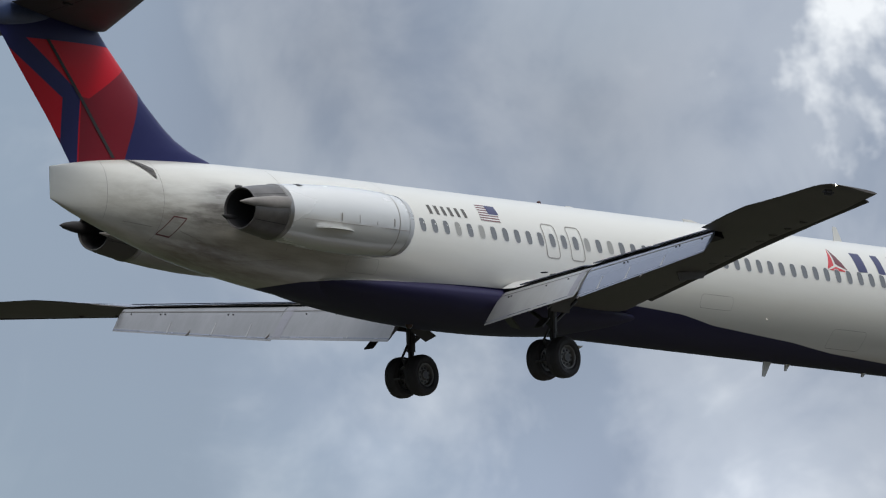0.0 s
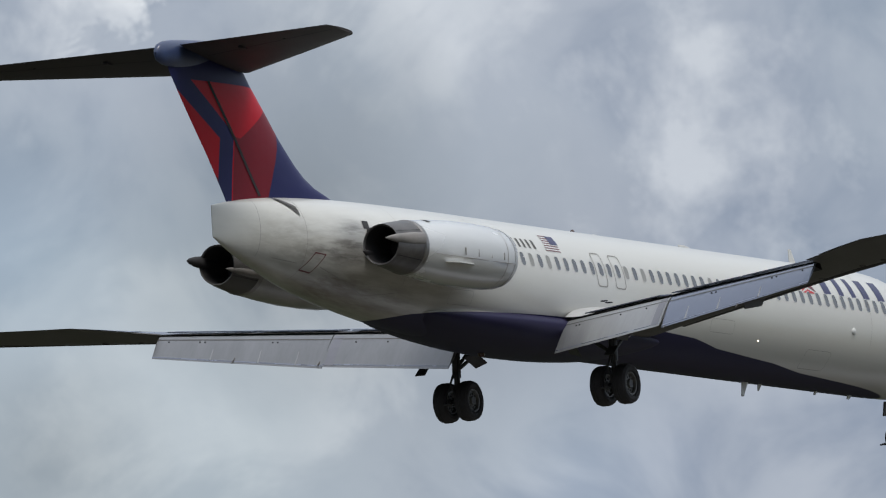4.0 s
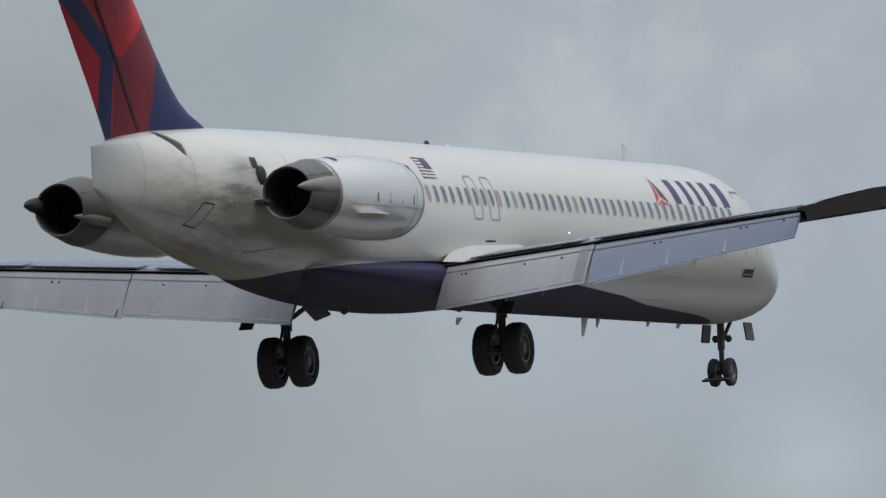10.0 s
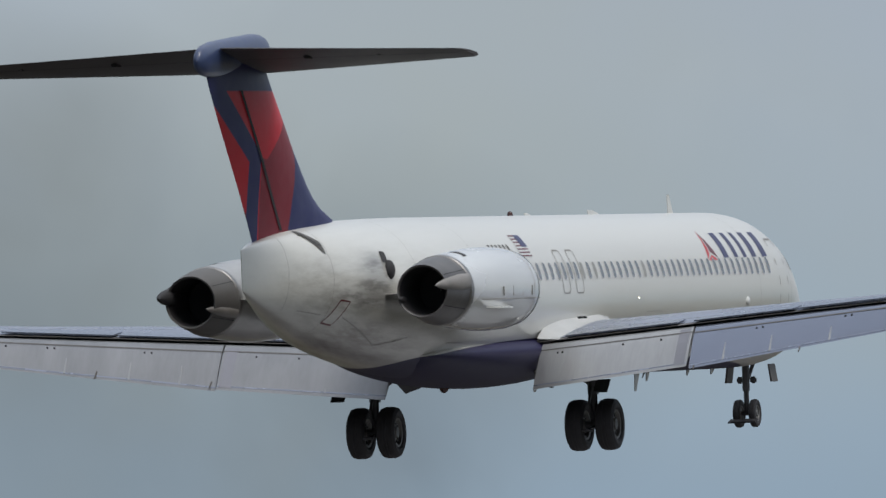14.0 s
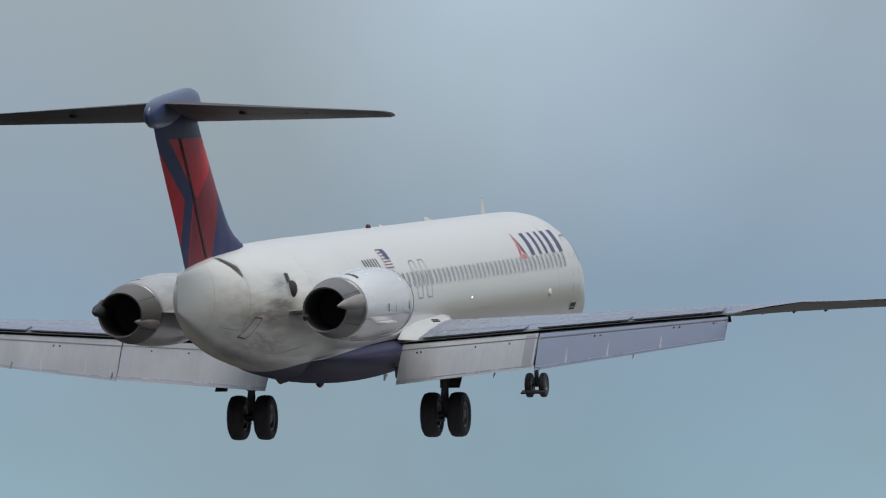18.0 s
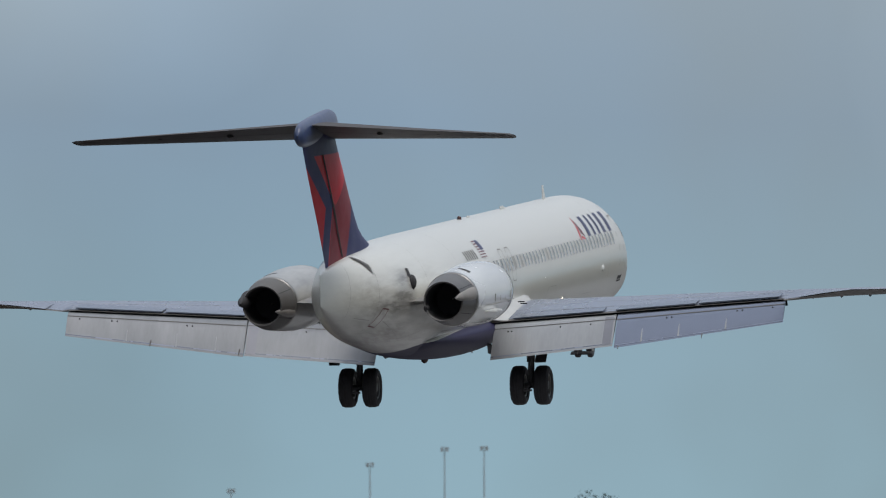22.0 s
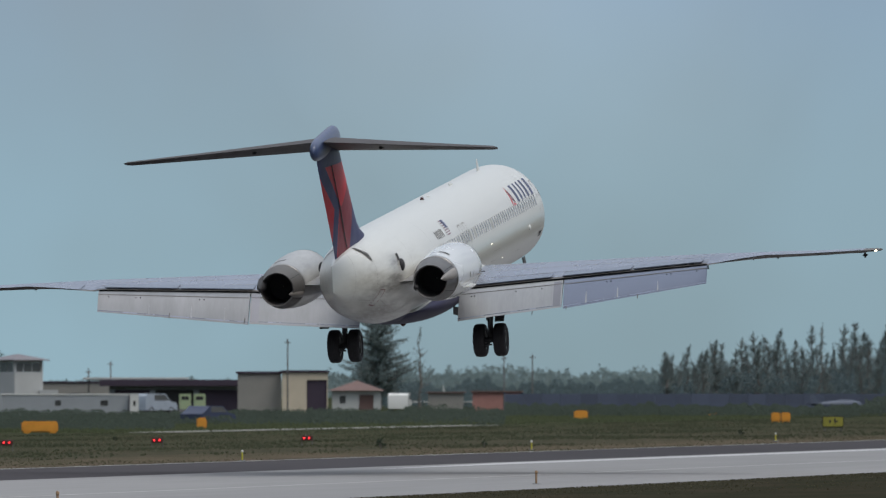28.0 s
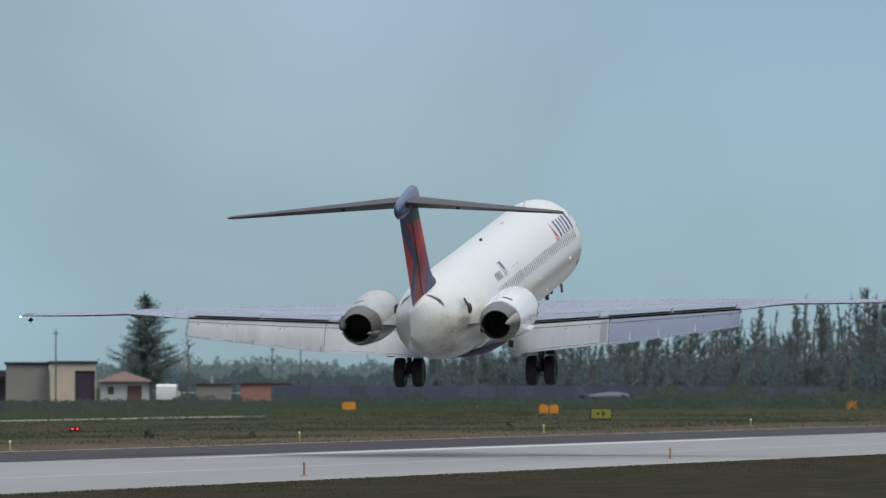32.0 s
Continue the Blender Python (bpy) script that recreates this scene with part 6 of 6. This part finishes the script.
def broad_meshes(seed, h, w):
    rng = random.Random(seed)
    bm = bmesh.new()
    rod(bm, (0, 0, 0), (0.05, 0, h * 0.4), 0.05 * h, 0.035 * h, 8)
    leaf = []
    for k in range(16):
        a, e = rng.uniform(0, 2 * math.pi), rng.uniform(0.15, 1)
        c = Vector((math.cos(a) * w * 0.34 * math.sqrt(1.05 - e * 0.8), math.sin(a) * w * 0.34 * math.sqrt(1.05 - e * 0.8), h * (0.30 + 0.58 * e)))
        rod(bm, (0.03, 0, h * 0.33), c, 0.018 * h, 0.006 * h, 5)
        r = w * rng.uniform(0.12, 0.2)
        for j in range(170):
            q = Vector((rng.gauss(0, 1), rng.gauss(0, 1), rng.gauss(0, 0.8))).normalized() * r * rng.uniform(0.5, 1.05)
            leaf.append(c + q)
    me = bpy.data.meshes.new("trunk")
    bm.to_mesh(me)
    bm.free()
    me.materials.append(M_BARK)
    return me, mesh_of("crown", *blades(rng, leaf, 0.022 * h, 0.5), M_LEAF, False)


def tree(name, label, meshes, az, d, turn, size, group):
    t, c = meshes
    ob = tagged(new(name), label, "tree", group)
    ob.matrix_basis = Matrix.Translation(at(az, d)) @ yaw(turn) @ Matrix.Diagonal((size, size, size, 1))
    bits("trunk", t, ob)
    bits("crown", c, ob)
    return ob


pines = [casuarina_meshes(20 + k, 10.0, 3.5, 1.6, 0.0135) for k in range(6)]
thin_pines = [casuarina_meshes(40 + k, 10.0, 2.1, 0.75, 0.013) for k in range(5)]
rng = random.Random(9)
tree("casuarina_tree", "tall feathery casuarina standing alone behind the bungalow", casuarina_meshes(77, 9.8, 7.8, 4.4, 0.016, 0.84, (0.1, 0.6)), 8.724, 1560, 30, 1.0, "")
tree("bare_tree", "thin half-bare tree beside the casuarina", casuarina_meshes(78, 7.4, 2.8, 0.25), 8.59, 1565, 0, 1.0, "")
az = 7.76
while az > 5.4:
    tall = 5.6 + 4.0 * min(1, max(0, (7.7 - az) / 1.3)) ** 0.9
    k = rng.random()
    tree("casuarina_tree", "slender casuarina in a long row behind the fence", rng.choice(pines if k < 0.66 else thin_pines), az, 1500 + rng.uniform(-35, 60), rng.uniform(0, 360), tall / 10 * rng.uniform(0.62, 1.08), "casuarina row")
    az -= rng.uniform(0.006, 0.021)
broad = [broad_meshes(60 + k, 5.0, 5.5) for k in range(3)]
for az, h, w in ((10.525, 4.1, 4.6), (10.50, 3.4, 3.6), (10.39, 3.6, 4.4), (10.36, 3.0, 3.4), (10.80, 3.0, 1.8), (10.30, 3.3, 3.0)):
    tree("casuarina_tree", "dark bushy casuarina beside the parked aircraft", casuarina_meshes(int(az * 100), h, w, 1.7, 0.026), az, 1440, 0, 1.0, "trees by the tower")
for az, d, size in ((10.085, 1505, 1.16), (10.045, 1512, 0.8), (10.14, 1512, 0.9), (10.20, 1500, 0.98), (10.26, 1500, 0.85), (10.66, 1480, 0.6), (10.95, 1500, 0.5), (11.15, 1510, 0.5)):
    tree("shade_tree", "dark round-crowned tree beside the tower", rng.choice(broad), az, d, rng.uniform(0, 360), size, "trees by the tower")

# low woods far behind and scrub before the buildings: too many leaves to count
def leafy_band(name, label, az0, az1, d0, d1, count, size, height, mat, seed, cat):
    r = random.Random(seed)
    pl = []
    for _ in range(count):
        az = r.uniform(az1, az0)
        d = r.uniform(d0, d1)
        top = height(az) * (0.68 + 0.36 * noise.noise((az * 9, d * 0.01, seed)) + 0.34 * noise.noise((az * 40, d * 0.02, seed)))
        pl.append(at(az, d, max(0.05, top * r.random() ** 0.6)))
    ob = bits(name, mesh_of(name, *blades(r, pl, size, 0.6), mat, False))
    return tagged(ob, label, cat, kind="stuff")


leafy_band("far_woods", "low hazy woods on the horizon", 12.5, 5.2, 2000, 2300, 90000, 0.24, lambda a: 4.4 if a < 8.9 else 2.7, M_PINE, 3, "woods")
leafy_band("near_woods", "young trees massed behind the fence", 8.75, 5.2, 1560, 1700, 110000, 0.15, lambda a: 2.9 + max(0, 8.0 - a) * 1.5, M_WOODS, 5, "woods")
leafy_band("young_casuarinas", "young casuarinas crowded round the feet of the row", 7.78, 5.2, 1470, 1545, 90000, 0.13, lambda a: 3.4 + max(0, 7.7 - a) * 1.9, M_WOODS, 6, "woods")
leafy_band("scrub", "dark uncut scrub before the buildings", 12.0, 8.3, 1060, 1300, 90000, 0.075, lambda a: 1.2 if 8.4 < a < 8.64 else 0.82 if 8.3 < a < 9.3 else 0.68, M_HEDGE, 7, "scrub")

leafy_band("fence_scrub", "low scrub along the foot of the fence", 8.3, 7.1, 1260, 1350, 52000, 0.075, lambda a: 1.15, M_HEDGE, 11, "scrub")
leafy_band("scrub_mound", "tall green scrub mound before the trees", 7.16, 5.2, 1290, 1345, 44000, 0.085, lambda a: 1.9 if a < 7.08 else 1.2, M_HEDGE, 12, "scrub")
leafy_band("near_scrub", "low dark scrub nearer the runway", 12.0, 9.42, 975, 1060, 36000, 0.07, lambda a: 0.55, M_HEDGE, 8, "scrub")


def tufts(name, label, count, place, size, mat, seed, clump=0.0):
    """Short upright blades strewn over the ground."""
    r = random.Random(seed)
    v, f = [], []
    for _ in range(count):
        x, y = place(r)
        if noise.noise((x * 0.15, y * 0.02, seed)) + 0.5 * noise.noise((x * 0.6, y * 0.1, seed)) < r.uniform(-0.6 + clump, 0.5):
            continue
        h, w, a = size * r.uniform(0.4, 1.3), size * r.uniform(0.4, 1.0), r.uniform(0, math.pi)
        dx, dy, k = w * math.cos(a), w * math.sin(a), len(v)
        v += [(x - dx, y - dy, -0.01), (x + dx, y + dy, -0.01), (x + dx * 0.4 + r.gauss(0, 0.3) * h, y, h), (x - dx * 0.6 + r.gauss(0, 0.3) * h, y, h * 0.8)]
        f.append((k, k + 1, k + 2, k + 3))
    return tagged(bits(name, mesh_of(name, v, f, mat, False)), label, "grass", kind="stuff")


tufts("verge_grass", "rough dry grass along the far side of the runway", 42000, lambda r: (-104.3 - 46 * r.random() ** 1.6, r.uniform(560, 1150)), 0.024, M_BLADE, 21)
tufts("near_grass", "rough dry grass along the near edge of the runway", 26000, lambda r: (-70.8 + 9 * r.random() ** 2, r.uniform(400, 900)), 0.042, M_DRY, 22)
tufts("meadow_grass", "uneven green grass between runway and scrub", 80000, lambda r: (r.uniform(-157, -112), r.uniform(640, 1200)), 0.085, M_MEADOW, 24, 0.55)
tufts("straw_grass", "pale dead grass strewn among the green", 60000, lambda r: (r.uniform(-152, -105), r.uniform(600, 1200)), 0.055, M_BLADE, 25, 0.3)
tufts("tall_grass", "tall green grass between the gravel road and the fence", 60000, lambda r: (r.uniform(-192, -159.8), r.uniform(940, 1330)), 0.17, M_TALL, 23)
for az, d, size in ((8.72, 738, 0.11), (8.37, 770, 0.07), (9.62, 830, 0.06), (7.5, 900, 0.08)):
    tree("bush", "small dark bush in the dry grass", broad[0], az, d, 0, size, "bushes")


# ---------------------------------------------------------------- what moves
PLANE_ROWS = [
    (0, -105.665, 176.718, 75.213, 2.426, -0.027, -10.287),
    (0.5, -104.436, 183.053, 72.687, 2.399, -0.453, -9.249),
    (1, -103.156, 189.105, 70.489, 2.382, -0.851, -8.259),
    (1.5, -101.790, 194.829, 68.572, 2.363, -1.209, -7.353),
    (2, -100.367, 200.208, 66.888, 2.346, -1.577, -6.431),
    (2.5, -99.077, 205.651, 65.400, 2.367, -1.885, -5.496),
    (3, -98.183, 211.708, 63.962, 2.373, -2.056, -4.833),
    (3.5, -97.772, 218.588, 62.457, 2.369, -2.146, -4.346),
    (4, -97.701, 226.006, 60.708, 2.369, -2.262, -3.842),
    (4.5, -97.694, 233.429, 58.456, 2.361, -2.344, -3.352),
    (5, -96.763, 238.882, 55.452, 2.359, -2.465, -2.998),
    (5.5, -95.907, 244.361, 52.074, 2.360, -2.550, -2.695),
    (6, -95.133, 249.886, 48.632, 2.364, -2.617, -2.430),
    (6.5, -94.436, 255.463, 45.442, 2.371, -2.683, -2.196),
    (7, -94.110, 261.754, 42.606, 2.362, -2.719, -1.951),
    (7.5, -93.855, 268.170, 40.067, 2.366, -2.576, -1.661),
    (8, -93.653, 274.709, 37.702, 2.352, -2.272, -1.458),
    (8.5, -93.518, 281.342, 35.462, 2.337, -2.195, -1.416),
    (9, -93.394, 287.930, 33.349, 2.337, -2.237, -1.361),
    (9.5, -93.207, 294.334, 31.345, 2.343, -2.175, -1.237),
    (10, -92.980, 300.617, 29.457, 2.357, -2.076, -1.094),
    (10.5, -92.783, 307.032, 27.669, 2.378, -2.088, -0.966),
    (11, -92.674, 313.749, 25.927, 2.387, -2.173, -0.895),
    (11.5, -92.630, 320.703, 24.219, 2.404, -2.002, -0.870),
    (12, -92.573, 327.669, 22.550, 2.454, -1.769, -0.828),
    (12.5, -92.447, 334.500, 20.996, 2.499, -1.658, -0.775),
    (13, -92.291, 341.247, 19.628, 2.521, -1.665, -0.764),
    (13.5, -92.130, 348.082, 18.447, 2.540, -1.706, -0.794),
    (14, -92.181, 355.687, 17.454, 2.601, -1.596, -0.802),
    (14.5, -92.226, 363.368, 16.571, 2.668, -1.488, -0.811),
    (15, -92.265, 371.129, 15.815, 2.738, -1.368, -0.819),
    (15.5, -92.300, 378.975, 15.199, 2.810, -1.213, -0.823),
    (16, -92.227, 386.455, 14.693, 2.891, -1.162, -0.825),
    (16.5, -92.050, 393.613, 14.277, 2.956, -1.097, -0.827),
    (17, -91.862, 400.778, 13.910, 2.991, -1.000, -0.823),
    (17.5, -91.748, 408.300, 13.543, 3.024, -0.842, -0.814),
    (18, -91.680, 416.024, 13.149, 3.071, -0.677, -0.804),
    (18.5, -91.605, 423.695, 12.731, 3.126, -0.554, -0.793),
    (19, -91.479, 431.115, 12.284, 3.170, -0.463, -0.776),
    (19.5, -90.938, 438.530, 11.831, 3.207, -0.378, -0.758),
    (20, -90.428, 446.015, 11.377, 3.271, -0.297, -0.728),
    (20.5, -89.992, 453.608, 10.987, 3.371, -0.322, -0.662),
    (21, -89.739, 461.018, 10.766, 3.486, -0.430, -0.583),
    (21.5, -89.360, 468.392, 10.462, 3.541, -0.470, -0.544),
    (22, -89.121, 475.959, 10.186, 3.575, -0.553, -0.511),
    (22.5, -88.844, 483.774, 9.924, 3.644, -0.678, -0.478),
    (23, -88.477, 491.318, 9.604, 3.682, -0.612, -0.450),
    (23.5, -88.342, 498.679, 9.352, 3.765, -0.810, -0.420),
    (24, -88.080, 506.399, 9.083, 3.882, -1.203, -0.412),
    (24.5, -87.812, 514.255, 8.824, 3.952, -1.246, -0.382),
    (25, -87.520, 521.742, 8.683, 4.091, -1.551, -0.334),
    (25.5, -87.258, 529.310, 8.483, 4.243, -1.907, -0.290),
    (26, -86.986, 536.881, 8.249, 4.399, -2.242, -0.253),
    (26.5, -86.660, 544.392, 7.948, 4.544, -2.488, -0.225),
    (27, -86.411, 552.119, 7.731, 4.722, -2.539, -0.211),
    (27.5, -86.058, 559.565, 7.521, 4.881, -2.435, -0.193),
    (28, -85.853, 567.184, 7.315, 5.015, -2.380, -0.201),
    (28.5, -85.761, 574.839, 7.122, 5.161, -2.384, -0.201),
    (29, -85.483, 582.292, 6.940, 5.337, -2.252, -0.154),
    (29.5, -85.165, 589.866, 6.757, 5.523, -1.962, -0.061),
    (30, -84.913, 597.514, 6.587, 5.691, -1.804, 0.013),
    (30.5, -84.682, 605.341, 6.423, 5.818, -1.554, 0.046),
    (31, -84.578, 613.679, 6.283, 5.948, -1.427, 0.063),
    (31.5, -84.515, 621.917, 6.160, 6.040, -1.188, 0.063),
    (32, -84.290, 629.933, 6.051, 6.127, -1.064, 0.044),
]


def motions():
    walk(airliner, [(t, pose(*p)) for t, *p in PLANE_ROWS])


motions()
